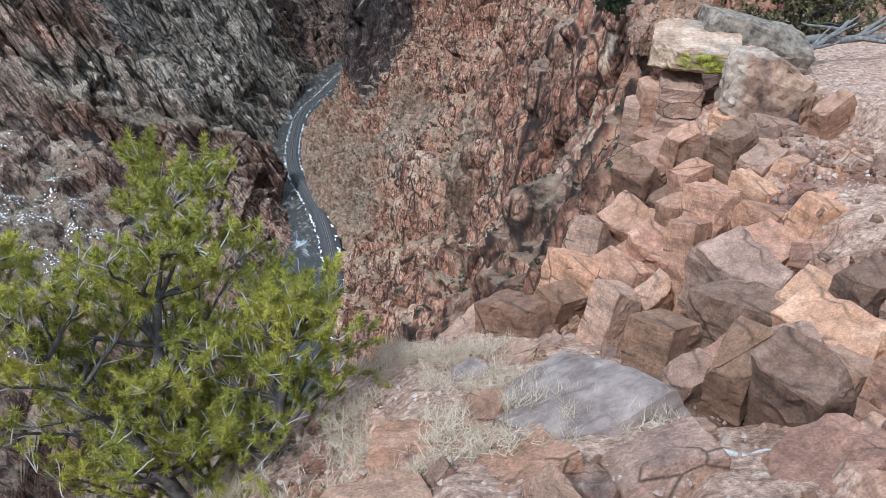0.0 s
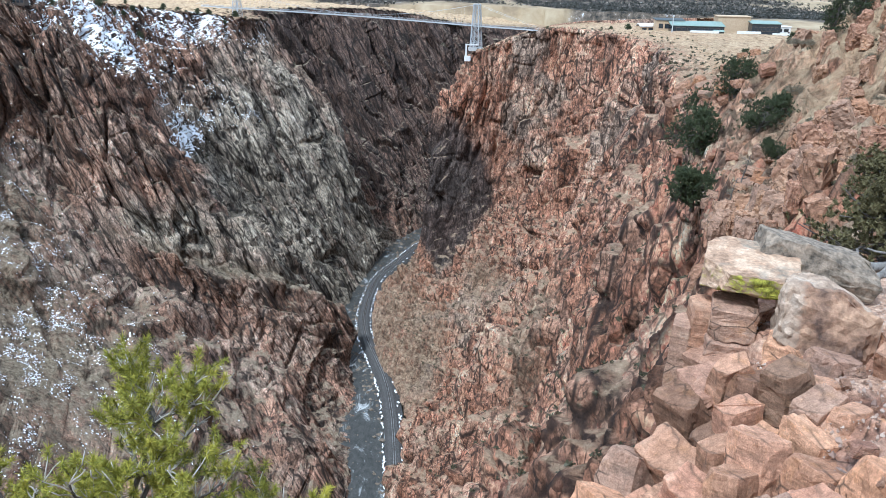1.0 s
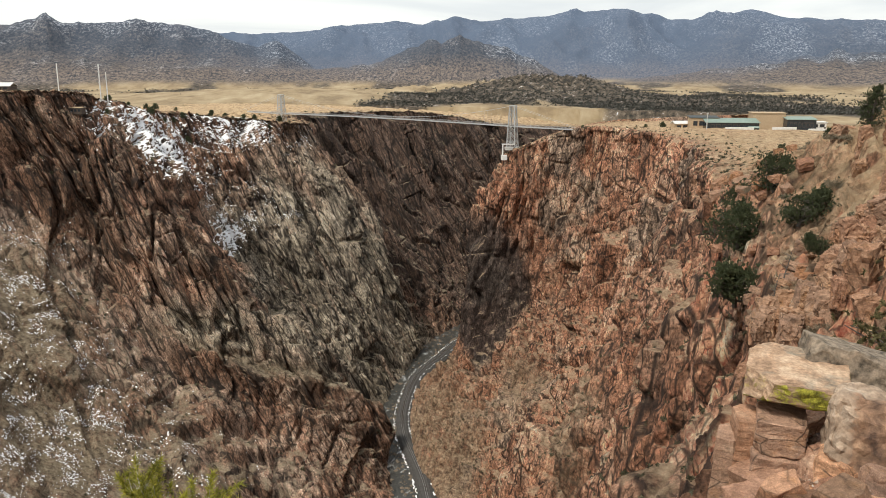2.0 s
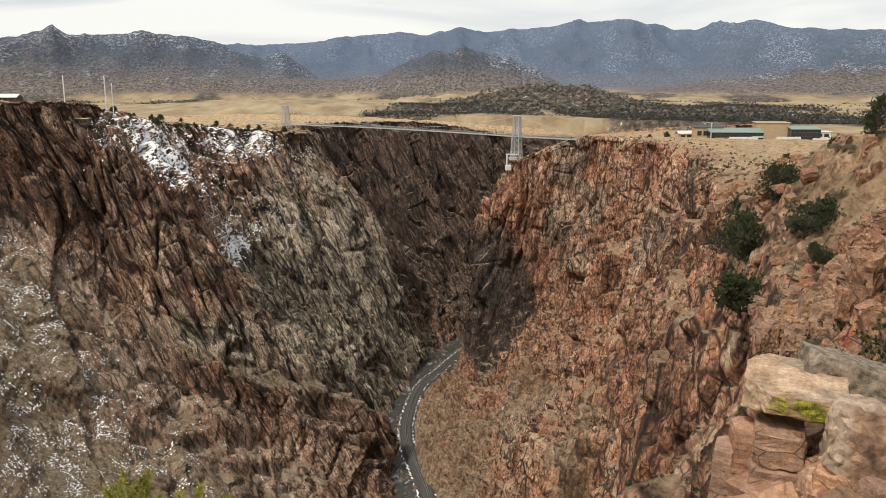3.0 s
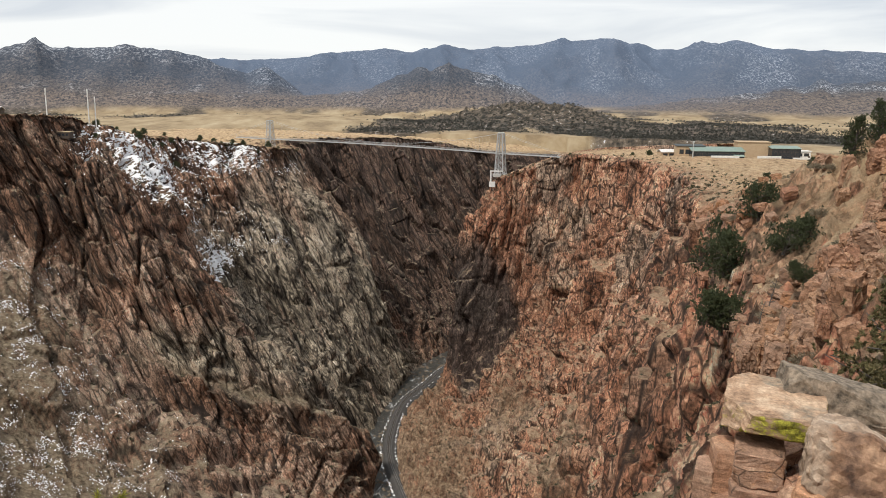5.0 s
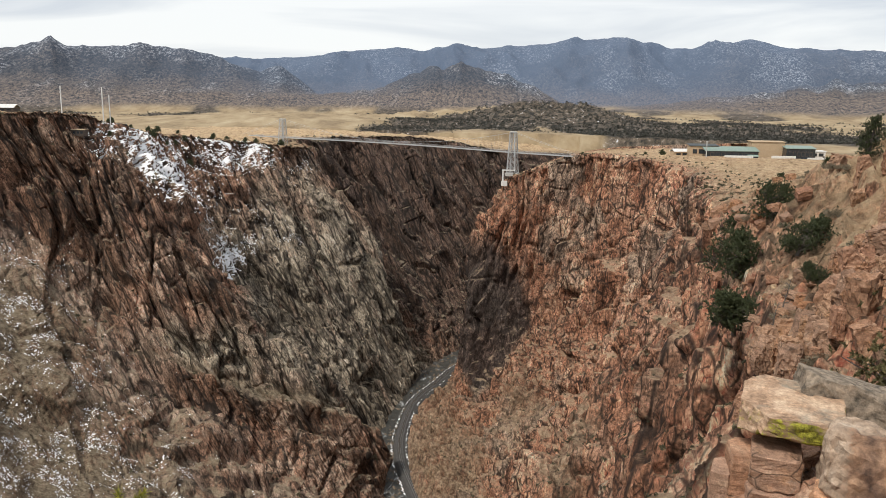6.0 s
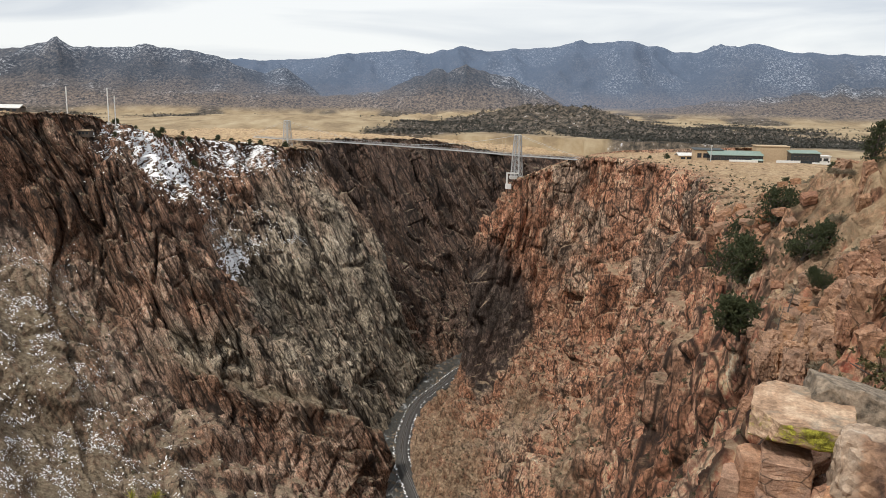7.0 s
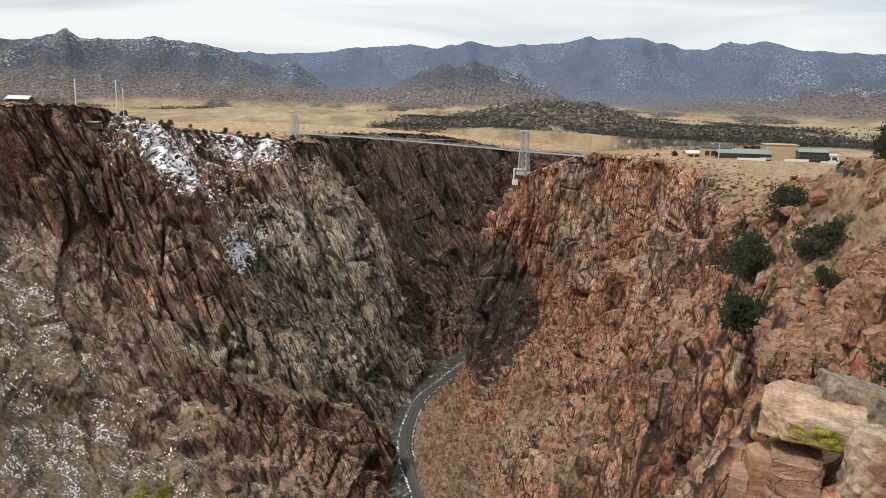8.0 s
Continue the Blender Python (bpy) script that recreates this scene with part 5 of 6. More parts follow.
def grass_tufts():
    """Dry bunch grass on the ledge's outer edge."""
    rng = np.random.default_rng(8)
    xs, ys = rng.uniform(-2.6, 1.6, 6000), rng.uniform(2.2, 6.4, 6000)
    keep = (xs < 0.9 - 0.15 * (ys - 3)) & (rng.random(6000) < smooth(-0.15, 0.25, fbm(np.stack([xs, ys, ys * 0], -1) / 0.7, 3, 77)))
    xs, ys = xs[keep], ys[keep]
    pts = np.stack([xs, ys, ledge_height(xs, ys) + 0.05], -1)
    up = np.tile(np.array((0, 0, 1.0)), (len(pts), 1))
    ob = mesh_object("dry_grass", *needle_tufts(pts, up, 16, 0.13, 0.004, 5), DRY_GRASS)
    tagged(ob, "pale dry bunch grass on the ledge", "grass", kind="stuff")


grass_tufts()


def gravel():
    """Grit and pebbles on the gravel of the ledge."""
    rng = np.random.default_rng(15)
    n = 9000
    x, y = rng.uniform(-1.5, 7.5, n), rng.uniform(0.8, 9.6, n)
    c = np.stack([x, y, ledge_height(x, y)], -1)
    s = 0.008 + 0.03 * rng.random(n) ** 4
    corners = np.array([(1, 0, 0), (-1, 0, 0), (0, 1, 0), (0, -1, 0), (0, 0, 1), (0, 0, -1)], float)
    v = c[:, None] + corners[None] * s[:, None, None] * rng.uniform(0.6, 1.3, (n, 6, 1)) + rng.normal(0, 0.15, (n, 6, 3)) * s[:, None, None]
    f = np.array([(0, 2, 4), (2, 1, 4), (1, 3, 4), (3, 0, 4), (2, 0, 5), (1, 2, 5), (3, 1, 5), (0, 3, 5)])
    f = (np.arange(n)[:, None, None] * 6 + f[None]).reshape(-1, 3)
    tagged(mesh_object("gravel", v, f, PEBBLES), "loose pinkish grit and pebbles on the ledge", "gravel", kind="stuff")


PEBBLES = leaf_material("granite_grit", (0.20, 0.13, 0.10), (0.40, 0.29, 0.22), (0.62, 0.52, 0.43))
gravel()

# ---------------------------------------------------------------- snow on the far wall
def snow_patches():
    """Solid patches in the gullies, and broken scraps of snow among the scree."""
    p = left_sheet
    first = int(RIM_ROW * p.shape[1])
    c = 0.25 * (p[:-1, :-1] + p[1:, :-1] + p[1:, 1:] + p[:-1, 1:])
    n = -sheet_normals(p)[:-1, :-1]
    n = np.where(n[..., 2:3] < 0, -n, n)
    gully = 1.0 * patch(c, 715, -64, 60, 36) + 0.75 * patch(c, 845, -62, 60, 18) + 0.95 * patch(c, 732, -152, 38, 15)
    loose = 0.8 * gully + 0.7 * patch(c, 765, -112, 45, 36) + 0.75 * patch(c, 500, -128, 70, 40) + 0.6 * patch(c, 425, -192, 95, 62) + 0.6 * patch(c, 815, -147, 34, 10) + 0.6 * patch(c, 930, -78, 60, 16)
    gully[:, :first] = 0
    loose[:, :first] = 0
    flat = c.reshape(-1, 3)
    grain = fbm(flat / np.array((4, 5, 4)), 4, 401, 0.75).reshape(gully.shape)
    keep = (gully + 1.0 * grain + 0.5 * (n[..., 2] - 0.55) > 0.72) & (gully > 0.12)
    idx = np.arange(p.shape[0] * p.shape[1]).reshape(p.shape[:2])
    f = np.stack([idx[:-1, :-1], idx[:-1, 1:], idx[1:, 1:], idx[1:, :-1]], -1)[keep]
    used_v, inv = np.unique(f, return_inverse=True)
    v = p.reshape(-1, 3)[used_v] + np.array((0.25, 0, 0.45))
    ob = mesh_object("snow", v, inv.reshape(-1, 4), SNOW, flat=False)
    tagged(ob, "thin old snow lying in the gullies", "snow", kind="stuff")
    rng = np.random.default_rng(91)
    clump = fbm(flat / np.array((14, 18, 14)), 4, 411, 0.6).reshape(gully.shape)
    chance = np.clip(loose * (0.2 + 2.4 * clump) * (0.4 + n[..., 2]), 0, 1) * np.linalg.norm(np.diff(p, axis=0)[:, :-1], axis=2) * np.linalg.norm(np.diff(p, axis=1)[:-1], axis=2)
    order = rng.choice(chance.size, 20000, p=(chance / chance.sum()).ravel())
    i, j = np.divmod(order, gully.shape[1])
    a, b = rng.random((len(order), 1)), rng.random((len(order), 1))
    at = (1 - a) * ((1 - b) * p[i, j] + b * p[i, j + 1]) + a * ((1 - b) * p[i + 1, j] + b * p[i + 1, j + 1])
    nn = n.reshape(-1, 3)[order]
    e1 = np.cross(nn, np.array((0, 0, 1.0)))
    e1 /= np.linalg.norm(e1, axis=1, keepdims=True) + 1e-9
    e2 = np.cross(nn, e1)
    size = 0.18 + 0.65 * rng.random(len(order)) ** 3
    ang = np.linspace(0, 2 * np.pi, 6, endpoint=False)[None, :] + rng.uniform(0, 1, (len(order), 1))
    rad = size[:, None] * rng.uniform(0.5, 1.3, (len(order), 6))
    ring = at[:, None] + e1[:, None] * (np.cos(ang) * rad)[..., None] + e2[:, None] * (np.sin(ang) * rad)[..., None] + nn[:, None] * 0.25
    top = at + nn * 0.75
    v = np.concatenate([ring, top[:, None]], 1).reshape(-1, 3)
    k = np.arange(len(order))[:, None] * 7
    f = np.stack([np.concatenate([k + i, k + (i + 1) % 6, k + 6], 1) for i in range(6)], 1).reshape(-1, 3)
    ob = mesh_object("snow", v, f, SNOW, flat=False)
    tagged(ob, "scraps of snow between the stones of the scree", "snow", kind="stuff")


snow_patches()


# ---------------------------------------------------------------- railway
def railway():
    c = catmull(np.array(RAILWAY, dtype=float), [40] * (len(RAILWAY) - 1))
    t = np.gradient(c, axis=0)
    t /= np.linalg.norm(t, axis=1, keepdims=True)
    side = np.stack([t[:, 1], -t[:, 0]], -1)

    def strip(name, offsets, heights, material, parent=None):
        xy = c[:, None] + side[:, None] * np.array(offsets)[None, :, None]
        z = np.broadcast_to(np.array(heights)[None, :], xy.shape[:2])[..., None]
        p = np.concatenate([xy, z], -1)
        return mesh_object(name, p, grid_faces(*p.shape[:2]), material, parent)

    bed = strip("track_bed", (-7.5, -4.2, -3.4, 3.4, 4.2, 9.0), (-333, -327.5, -326.9, -326.9, -327.5, -330), BALLAST)
    tagged(bed, "single railway line on a dark ballast bench", "railway", kind="structure")
    for o in (-0.75, 0.75):
        strip("rail", (o - 0.12, o - 0.1, o + 0.1, o + 0.12), (-326.8, -326.4, -326.4, -326.8), RAIL, bed)
    ties = []
    for i in range(0, len(c), 1):
        a, b = np.array([*side[i], 0]), np.array([*t[i], 0])
        o = np.array([*c[i], -326.75])
        v = [o + a * sx * 1.4 + b * sy * 0.16 + np.array((0, 0, sz)) for sx in (-1, 1) for sy in (-1, 1) for sz in (-0.1, 0.1)]
        ties.append((np.array(v), np.array([(0, 1, 3, 2), (4, 6, 7, 5), (0, 4, 5, 1), (2, 3, 7, 6), (1, 5, 7, 3), (0, 2, 6, 4)])))
    ob = mesh_object("sleepers", *joined(ties), TIMBER, bed)
    ob["kind"] = "stuff"
    rng = np.random.default_rng(3)
    banks = []
    for o, dens in ((-8.2, 0.55), (5.5, 0.35)):
        for i in range(len(c) - 1):
            if rng.random() < dens:
                w = rng.uniform(0.5, 1.7)
                z = -329.6 if o < 0 else -327.6
                a0, a1 = o + rng.uniform(-1, 1), o + rng.uniform(-1, 1)
                v = [(*(c[i] + side[i] * a0), z), (*(c[i] + side[i] * (a0 + w)), z + 0.3), (*(c[i + 1] + side[i + 1] * (a1 + w)), z + 0.3), (*(c[i + 1] + side[i + 1] * a1), z)]
                banks.append((np.array(v), np.array([(0, 1, 2, 3)])))
    ob = mesh_object("snow", *joined(banks), SNOW)
    tagged(ob, "thin line of snow and ice along the railway", "snow", kind="stuff")


railway()


# ---------------------------------------------------------------- suspension bridge
def box(size, at=(0, 0, 0), bevel=0.0):
    bm = bmesh.new()
    bmesh.ops.create_cube(bm, size=1.0)
    for v in bm.verts:
        v.co = Vector((v.co.x * size[0] + at[0], v.co.y * size[1] + at[1], v.co.z * size[2] + at[2]))
    if bevel:
        bmesh.ops.bevel(bm, geom=bm.edges[:], offset=bevel, segments=1, affect="EDGES")
    return bm


def bar(a, b, w):
    """A square steel bar from a to b."""
    a, b = Vector(a), Vector(b)
    bm = bmesh.new()
    bmesh.ops.create_cube(bm, size=1.0)
    m = (b - a).to_track_quat("Z", "Y").to_matrix().to_4x4()
    m.translation = (a + b) / 2
    bmesh.ops.transform(bm, matrix=m @ Matrix.Diagonal((w, w, (b - a).length, 1)), verts=bm.verts[:])
    return bm


NEAR_TOWER, FAR_TOWER = Vector((62.7, 820, -76)), Vector((-202, 970, -68))
NEAR_DECK, FAR_DECK, NEAR_TOP, FAR_TOP = -55.7, -51.7, -35.8, -30.4


def bridge():
    span = Vector((FAR_TOWER.x - NEAR_TOWER.x, FAR_TOWER.y - NEAR_TOWER.y, 0))
    along = span.normalized()
    across = Vector((-along.y, along.x, 0))
    br = tagged(new("suspension_bridge"), "pale steel suspension bridge with two lattice towers", "bridge")
    br.location = NEAR_TOWER
    o = NEAR_TOWER

    def at(s, w, z):
        return (along * s + across * w + Vector((0, 0, z - o.z)))

    def put(name, bm, mat, parent):
        return part(name, bm, mat, parent)

    L = span.length
    for s0, base, top in ((0, -78, NEAR_TOP), (L, -70, FAR_TOP)):
        tower = put("tower", box((15, 13, 2.4), at(s0, 0, base - 0.6)), CONCRETE, br)
        tower["label"] = "pale steel lattice tower on a concrete footing"
        levels = [base + (top - base) * k / 7 for k in range(8)]

        def corner(k, i, j):
            f = 1 - 0.45 * k / 7
            return at(s0 + i * 4.6 * f, j * 4.4 * f, levels[k])
        for i in (-1, 1):
            for j in (-1, 1):
                put("post", bar(corner(0, i, j), corner(7, i, j), 0.85), STEEL, tower)
        for k in range(7):
            for (i, j), (p, q) in (((-1, -1), (1, -1)), ((1, -1), (1, 1)), ((1, 1), (-1, 1)), ((-1, 1), (-1, -1))):
                put("brace", bar(corner(k, i, j), corner(k + 1, p, q), 0.30), STEEL, tower)
                put("brace", bar(corner(k, p, q), corner(k + 1, i, j), 0.30), STEEL, tower)
                put("strut", bar(corner(k + 1, i, j), corner(k + 1, p, q), 0.36), STEEL, tower)
        put("cap", box((6.4, 6.4, 0.9), at(s0, 0, top)), STEEL, tower)

    def deck_z(s):
        f = s / L
        return NEAR_DECK + (FAR_DECK - NEAR_DECK) * f + 1.2 * math.sin(math.pi * min(max(f, 0), 1))

    def rib(name, w, half, z0, z1, mat, label=""):
        s = np.linspace(-66, L + 52, 70)
        v, f = [], []
        for k in s:
            for dw in (-half, half):
                for dz in (z0, z1):
                    v.append(at(k, w + dw, deck_z(k) + dz))
        for i in range(len(s) - 1):
            a, b = i * 4, i * 4 + 4
            f += [(a, a + 1, b + 1, b), (a + 2, b + 2, b + 3, a + 3), (a + 1, a + 3, b + 3, b + 1), (a, b, b + 2, a + 2)]
        return mesh_object(name, np.array(v), f, mat, br, label)

    rib("deck", 0, 2.9, -0.35, 0.0, TIMBER, "plank roadway")
    for w in (-3.0, 3.0):
        rib("girder", w, 0.14, -1.0, 0.15, STEEL)
        rib("handrail", w, 0.07, 1.15, 1.3, STEEL)
    for w in (-3.4, 3.4):
        s = np.linspace(0, L, 41)
        z = [NEAR_TOP + (FAR_TOP - NEAR_TOP) * k / L - 4 * 17.5 * (k / L) * (1 - k / L) for k in s]
        path = [at(k, w, zz) for k, zz in zip(s, z)]
        mesh_object("main_cable", *tube(path, [0.10] * 41, 6), STEEL, br, flat=False)
        for a, b in (((0, NEAR_TOP), (-66, NEAR_DECK + 0.5)), ((L, FAR_TOP), (L + 60, FAR_DECK + 2))):
            mesh_object("back_stay", *tube([at(a[0] + (b[0] - a[0]) * k, w, a[1] + (b[1] - a[1]) * k) for k in (0, 0.5, 1)], [0.10] * 3, 6), STEEL, br, flat=False)
        for k in range(2, 39):
            put("hanger", bar(at(s[k], w, z[k]), at(s[k], w * 0.9, deck_z(s[k])), 0.05), STEEL, br)
    return br


bridge()


# ---------------------------------------------------------------- buildings on the rims
def gable(size, rise, over=0.6):
    """A pitched roof with eaves, ridge along x."""
    x, y = size[0] / 2 + over, size[1] / 2 + over
    bm = bmesh.new()
    lo = [bm.verts.new(c) for c in ((-x, -y, 0), (x, -y, 0), (x, 0, rise), (-x, 0, rise), (-x, y, 0), (x, y, 0))]
    up = [bm.verts.new((v.co.x, v.co.y, v.co.z + 0.35)) for v in lo]
    for a, b, c, d in ((0, 1, 2, 3), (3, 2, 5, 4)):
        bm.faces.new([up[i] for i in (a, b, c, d)])
        bm.faces.new([lo[i] for i in (d, c, b, a)])
    for a, b in ((0, 1), (1, 2), (2, 5), (5, 4), (4, 3), (3, 0)):
        bm.faces.new((lo[a], lo[b], up[b], up[a]))
    return bm


def shed_roof(size, rise, over=0.8):
    bm = box((size[0] + 2 * over, size[1] + 2 * over, 0.45), (0, 0, 0.2))
    for v in bm.verts:
        v.co.z += rise * (v.co.y / size[1] + 0.5)
    return bm


def house(label, place, turn, size, wall, roof, rise, pitched, windows, name="house", door=True):
    """A building: walls, roof, a row of framed windows and a door on the front (towards -y)."""
    ob = tagged(new(name), label, "building")
    ob.matrix_world = pose(*place, 0, 0, turn)
    part("wall", box(size, (0, 0, size[2] / 2 - 1.0), 0.08), wall, ob)
    r = part("roof", gable(size, rise) if pitched else shed_roof(size, rise), roof, ob)
    r.location.z = size[2] - 1.0
    for k in range(windows):
        x = (k + 0.5) / windows * size[0] * 0.86 - size[0] * 0.43
        w = part("window", box((size[0] * 0.62 / windows, 0.16, size[2] * 0.42), (x, -size[1] / 2 - 0.06, size[2] * 0.42)), TIMBER, ob)
        part("pane", box((size[0] * 0.55 / windows, 0.1, size[2] * 0.34), (x, -size[1] / 2 - 0.14, size[2] * 0.42)), DARK_GLASS, w)
    if door:
        part("door", box((1.6, 0.2, 2.3), (size[0] * 0.46 - 0.9, -size[1] / 2 - 0.05, 0.6)), TIMBER, ob)
    return ob


def rim_buildings():
    z = -54.0
    house("small tan hut with a pale pitched roof near the rim", (221, 785, z - 1.5), 12, (15, 9, 5.5), STUCCO, WHITE_WALL, 2.6, True, 2)
    house("long low visitor building under a green metal roof", (262, 762, z), -4, (48, 14, 7.0), DARK_GLASS, GREEN_ROOF, 3.0, False, 8, "visitor_centre")
    house("dark roofed wing beside the green roof", (240, 775, z), -4, (26, 12, 10.5), STUCCO, DARK_ROOF, 1.2, False, 4, "visitor_centre")
    house("tall tan stucco block of the visitor centre", (300, 775, z), -6, (30, 16, 15), STUCCO, STUCCO, 0.4, False, 0, "visitor_centre")
    house("glazed wing with a green metal roof", (325, 760, z), -4, (26, 13, 10.0), DARK_GLASS, GREEN_ROOF, 1.8, False, 6, "visitor_centre")
    house("white block beside the glazed wing", (345, 768, z), -4, (14, 10, 7.0), WHITE_WALL, WHITE_WALL, 0.3, False, 2, "visitor_centre")
    house("small kiosk with a green roof on the terrace", (276, 742, z - 1), 0, (8, 6, 4.2), DARK_GLASS, GREEN_ROOF, 1.2, True, 2, "kiosk")
    for x, y, ln in ((262, 738, 26), (305, 744, 22), (335, 742, 18)):
        w = part("terrace_wall", box((ln, 0.8, 3.0), bevel=0.1), WHITE_WALL)
        w.location = (x, y, near_rim(x, y) + 0.6)
        tagged(w, "low white terrace wall", "wall", "terrace walls")
    deck = tagged(new("viewing_deck"), "dark steel viewing deck over the rim", "deck")
    deck.location = (232, 735, z - 3)
    part("floor", box((24, 9, 0.5)), DARK_ROOF, deck)
    part("railing", box((24, 0.15, 1.2), (0, -4.4, 0.8)), DARK_ROOF, deck)
    for x in (-10, 0, 10):
        part("post", box((0.7, 0.7, 9), (x, -3, -4.5)), STEEL, deck)
    pole = tagged(new("lamp_post"), "grey steel pole on the rim", "pole")
    pole.location = (225, 715, near_rim(225, 715) - 1)
    part("pole", box((0.7, 0.7, 15), (0, 0, 7)), STEEL, pole)
    part("head", box((1.6, 0.9, 1.2), (0, 0, 14.6)), STEEL, pole)
    # the pier below the near tower
    pier = tagged(new("cable_anchor"), "white concrete anchor pier under the near tower", "pier")
    pier.location = (54, 812, -84)
    part("block", box((6, 5, 5), (0, 0, -3), 0.2), WHITE_WALL, pier)
    part("post", box((1.4, 1.4, 12), (-1.5, 0, 5)), WHITE_WALL, pier)
    part("beam", box((13, 1.2, 1.2), (4, 0, 10.4)), WHITE_WALL, pier)


rim_buildings()


def far_rim_things():
    for x, y, h in ((-318, 662, 25), (-292, 680, 30), (-288, 684, 28)):
        m = tagged(new("radio_mast"), "slim white radio mast on the far rim", "mast", "masts")
        m.location = (x, y, far_rim(x, y) - 1)
        part("shaft", bar((0, 0, 0), (0, 0, h), 0.7), WHITE_WALL, m)
        part("base", box((2.4, 2.4, 1.4), (0, 0, 0.8)), CONCRETE, m)
        for k in (0.5, 0.8):
            part("antenna", box((1.5, 0.3, 0.9), (0, -0.4, h * k)), STEEL, m)
    house("small dark lookout hut with a flat roof", (-298, 648, far_rim(-298, 648) + 0.6), 0, (10, 7, 5), TIMBER, STUCCO, 0.5, True, 3)
    house("white canopy roof above a low building", (-352, 640, far_rim(-352, 640) + 0.6), 0, (18, 10, 4), TIMBER, WHITE_WALL, 2.6, True, 3)
    house("low reddish service building by the bridge end", (-250, 965, far_rim(-250, 965) + 1), -25, (22, 9, 4.5), RED_PAVING, WHITE_WALL, 1.0, True, 4)
    plaza = part("plaza", box((46, 22, 1.6), bevel=0.1), RED_PAVING)
    plaza.matrix_world = pose(-243, 935, far_rim(-243, 935) + 0.2, 0, 0, -28)
    tagged(plaza, "red-brown paved landing at the bridge end", "plaza", kind="structure")


far_rim_things()


# ---------------------------------------------------------------- trees far off
FAR_LEAVES = leaf_material("far_woods_foliage", (0.025, 0.027, 0.024), (0.055, 0.054, 0.045), (0.10, 0.092, 0.075))


def far_woods():
    """Scattered junipers and pinyons of the plateau: sprays of small leaves on each, one object."""
    rng = np.random.default_rng(21)
    vs, k = [], 0
    n = 9000
    az, r = np.radians(rng.uniform(-33, 33, n * 4)), 1250 + 1450 * rng.random(n * 4) ** 1.2
    x, y = np.sin(az) * r, np.cos(az) * r
    dens = fbm(np.stack([x / 300, y / 700, x * 0], -1), 4, 251) + 0.9 * np.exp(-((x - 250) / 260) ** 2 - ((y - 2000) / 380) ** 2) + 0.75 * np.exp(-((x - 480) / 340) ** 2 - ((y - 1320) / 230) ** 2) - 0.5 * smooth(100, -300, x) * smooth(2500, 1800, r)
    keep = (dens + rng.normal(0, 0.1, len(x)) > 0.16) & ~rim_mask(x, y)
    x, y = x[keep][:n], y[keep][:n]
    z = plateau(x, y) + mountain_height(np.arctan2(x, y), np.hypot(x, y))
    size = rng.uniform(2.2, 4.6, len(x))
    per = 14
    d = rng.normal(0, 1, (len(x), per, 3))
    d /= np.linalg.norm(d, axis=2, keepdims=True)
    c = np.stack([x, y, z + size * 0.6], -1)[:, None] + d * size[:, None, None] * np.array((0.75, 0.75, 0.6)) * rng.uniform(0.3, 1.0, (len(x), per, 1))
    w1, w2 = rng.normal(0, 1, c.shape), rng.normal(0, 1, c.shape)
    s = size[:, None, None] * 0.42
    tri = np.stack([c - w1 * s * 0.5, c + w1 * s * 0.5, c + w2 * s * 0.7], 2)
    ob = mesh_object("far_trees", tri.reshape(-1, 3), np.arange(tri.size // 3).reshape(-1, 3), FAR_LEAVES)
    tagged(ob, "dark scattered junipers and pinyons on the plateau", "trees", kind="stuff")


far_woods()


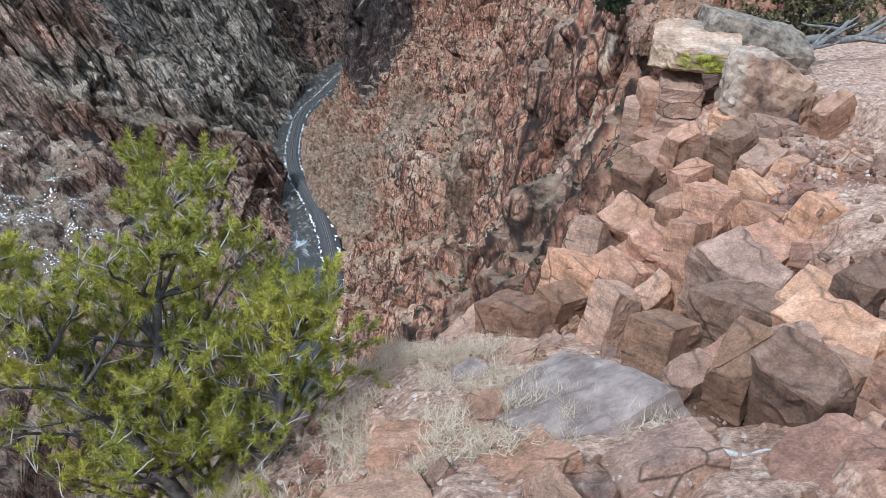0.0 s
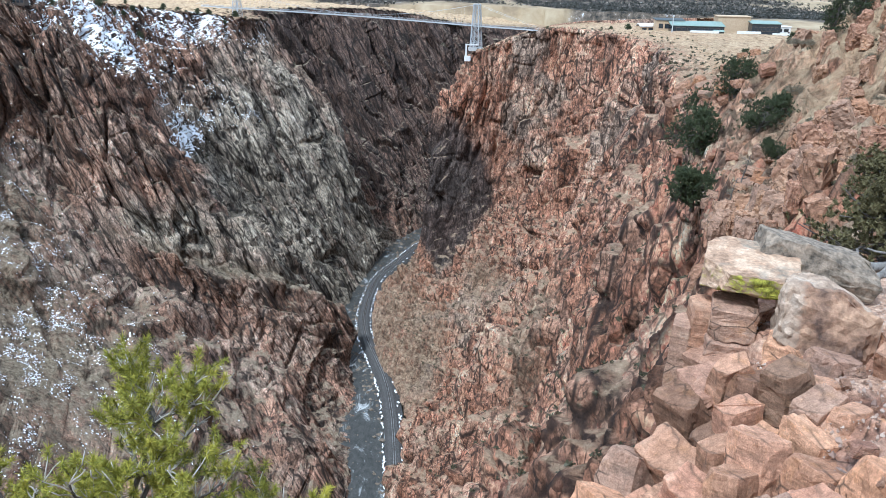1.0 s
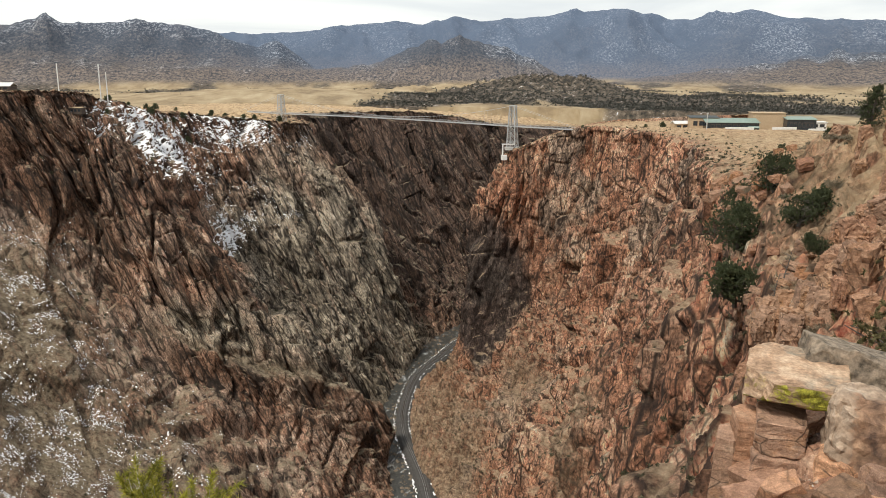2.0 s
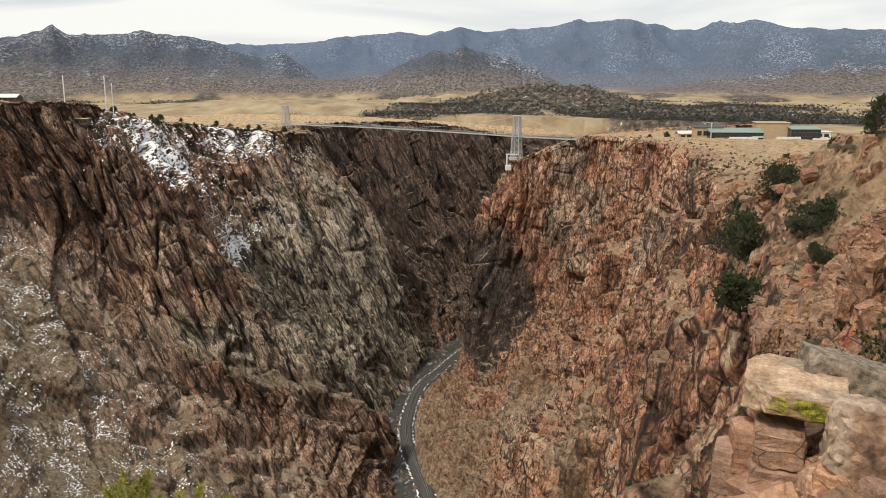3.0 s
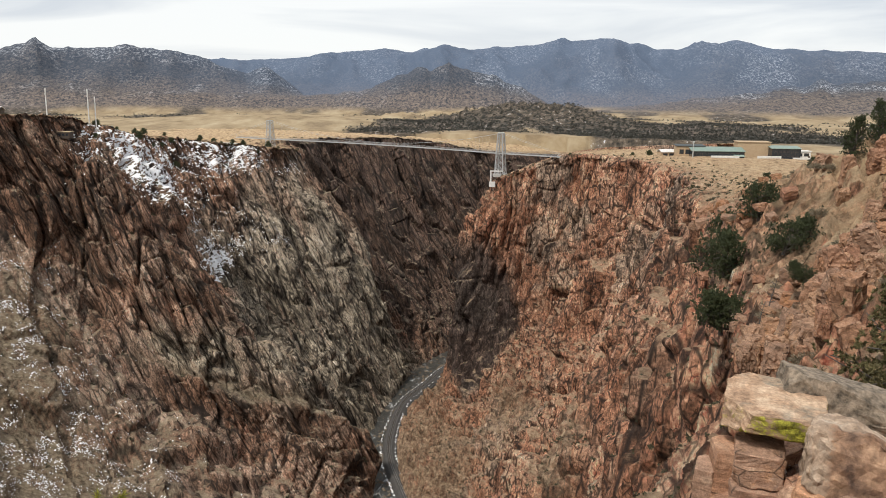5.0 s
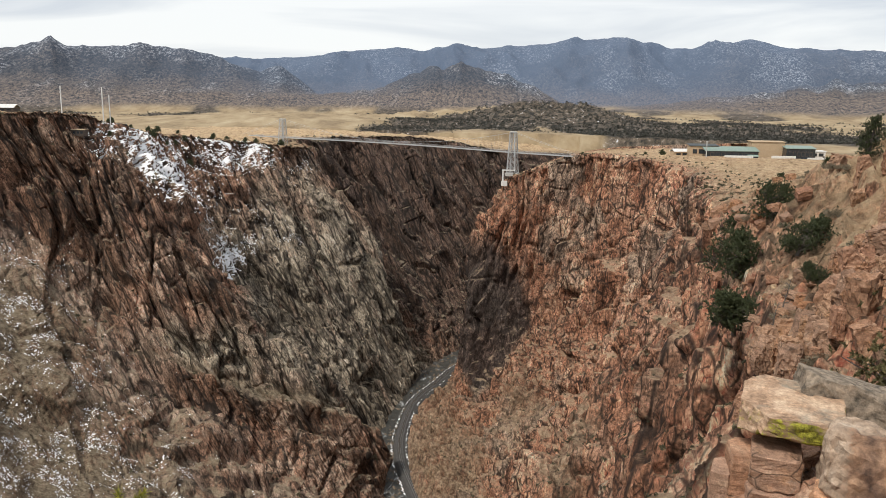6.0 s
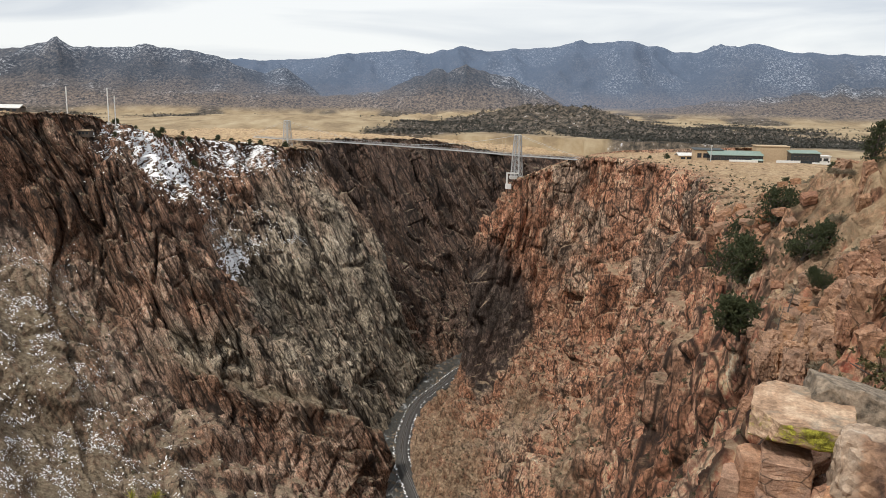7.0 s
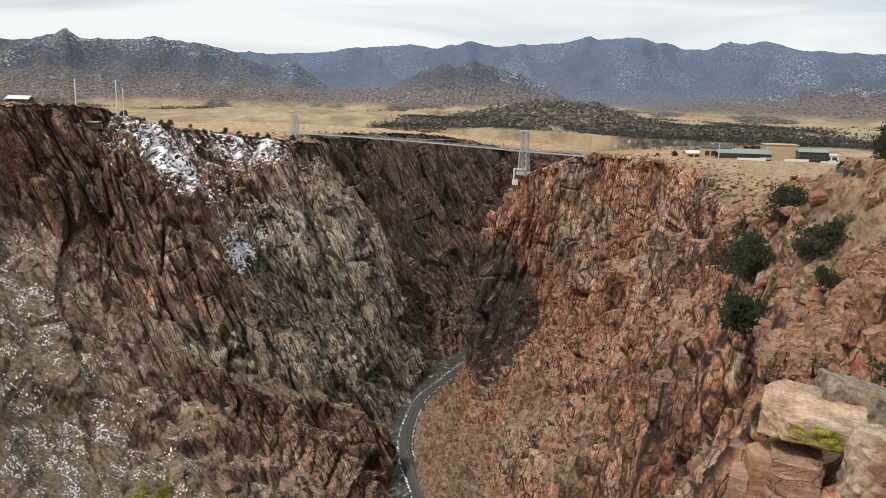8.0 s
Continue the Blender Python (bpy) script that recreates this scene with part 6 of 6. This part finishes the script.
def rim_trees():
    far_kind = bushy_tree("juniper_tree", 6.0, 6.4, 53, JUNIPER_LEAVES, 4, 6, 0.72, "dark juniper at the canyon rim", "tree")
    rng = random.Random(77)
    placed = 0
    near_line = [(-290 + 90 * k / 26 + rng.uniform(-16, 10), 680 + 270 * k / 26 + rng.uniform(-20, 20)) for k in range(26)]
    for x, y in near_line + [(210, 800), (190, 790), (140, 800), (128, 792), (200, 770), (350, 735), (365, 745), (150, 830)]:
        drop = far_rim if x < 0 else near_rim
        m = pose(x, y, drop(x, y) - 0.4, 0, 0, rng.uniform(0, 360))
        ob = copy_thing(far_kind, m) if placed else far_kind
        ob.matrix_world = m
        placed += 1
        ob.scale = [rng.uniform(0.6, 1.15)] * 3
        tagged(ob, "dark juniper at the canyon rim", "tree", "rim trees")


rim_trees()


def wall_scrub():
    """Dark shrubs rooted on the ledges of both walls, as one sheet of leaves."""
    rng = np.random.default_rng(31)
    out = []
    for sheet, n, size in ((left_sheet, 900, 1.4), (right_sheet, 3200, 0.9)):
        nrm = np.abs(sheet_normals(sheet)[..., 2])
        lo = int(RIM_ROW * sheet.shape[1] * 0.35)
        i = rng.integers(10, sheet.shape[0] - 10, n * 6)
        j = rng.integers(lo, sheet.shape[1] - 30, n * 6)
        ok = nrm[i, j] > 0.66
        i, j = i[ok][:n], j[ok][:n]
        p = sheet[i, j]
        dist = np.linalg.norm(p, axis=1)
        s = size * rng.uniform(0.5, 1.4, len(p)) * (0.4 + 0.6 * smooth(60, 400, dist))
        per = 22
        d = rng.normal(0, 1, (len(p), per, 3))
        d /= np.linalg.norm(d, axis=2, keepdims=True)
        c = p[:, None] + np.array((0, 0, 0.3)) * s[:, None, None] + d * s[:, None, None] * np.array((0.9, 0.9, 0.6)) * rng.uniform(0.3, 1, (len(p), per, 1))
        w1, w2 = rng.normal(0, 1, c.shape), rng.normal(0, 1, c.shape)
        k = s[:, None, None] * 0.3
        out.append(np.stack([c - w1 * k, c + w1 * k, c + w2 * k * 1.3], 2).reshape(-1, 3))
    v = np.concatenate(out)
    ob = mesh_object("ledge_scrub", v, np.arange(len(v)).reshape(-1, 3), SAGE_SCRUB)
    tagged(ob, "low dark scrub on the ledges of the walls", "shrubs", kind="stuff")


SAGE_SCRUB = leaf_material("ledge_scrub_leaves", (0.03, 0.032, 0.018), (0.075, 0.07, 0.04), (0.17, 0.145, 0.085))
wall_scrub()
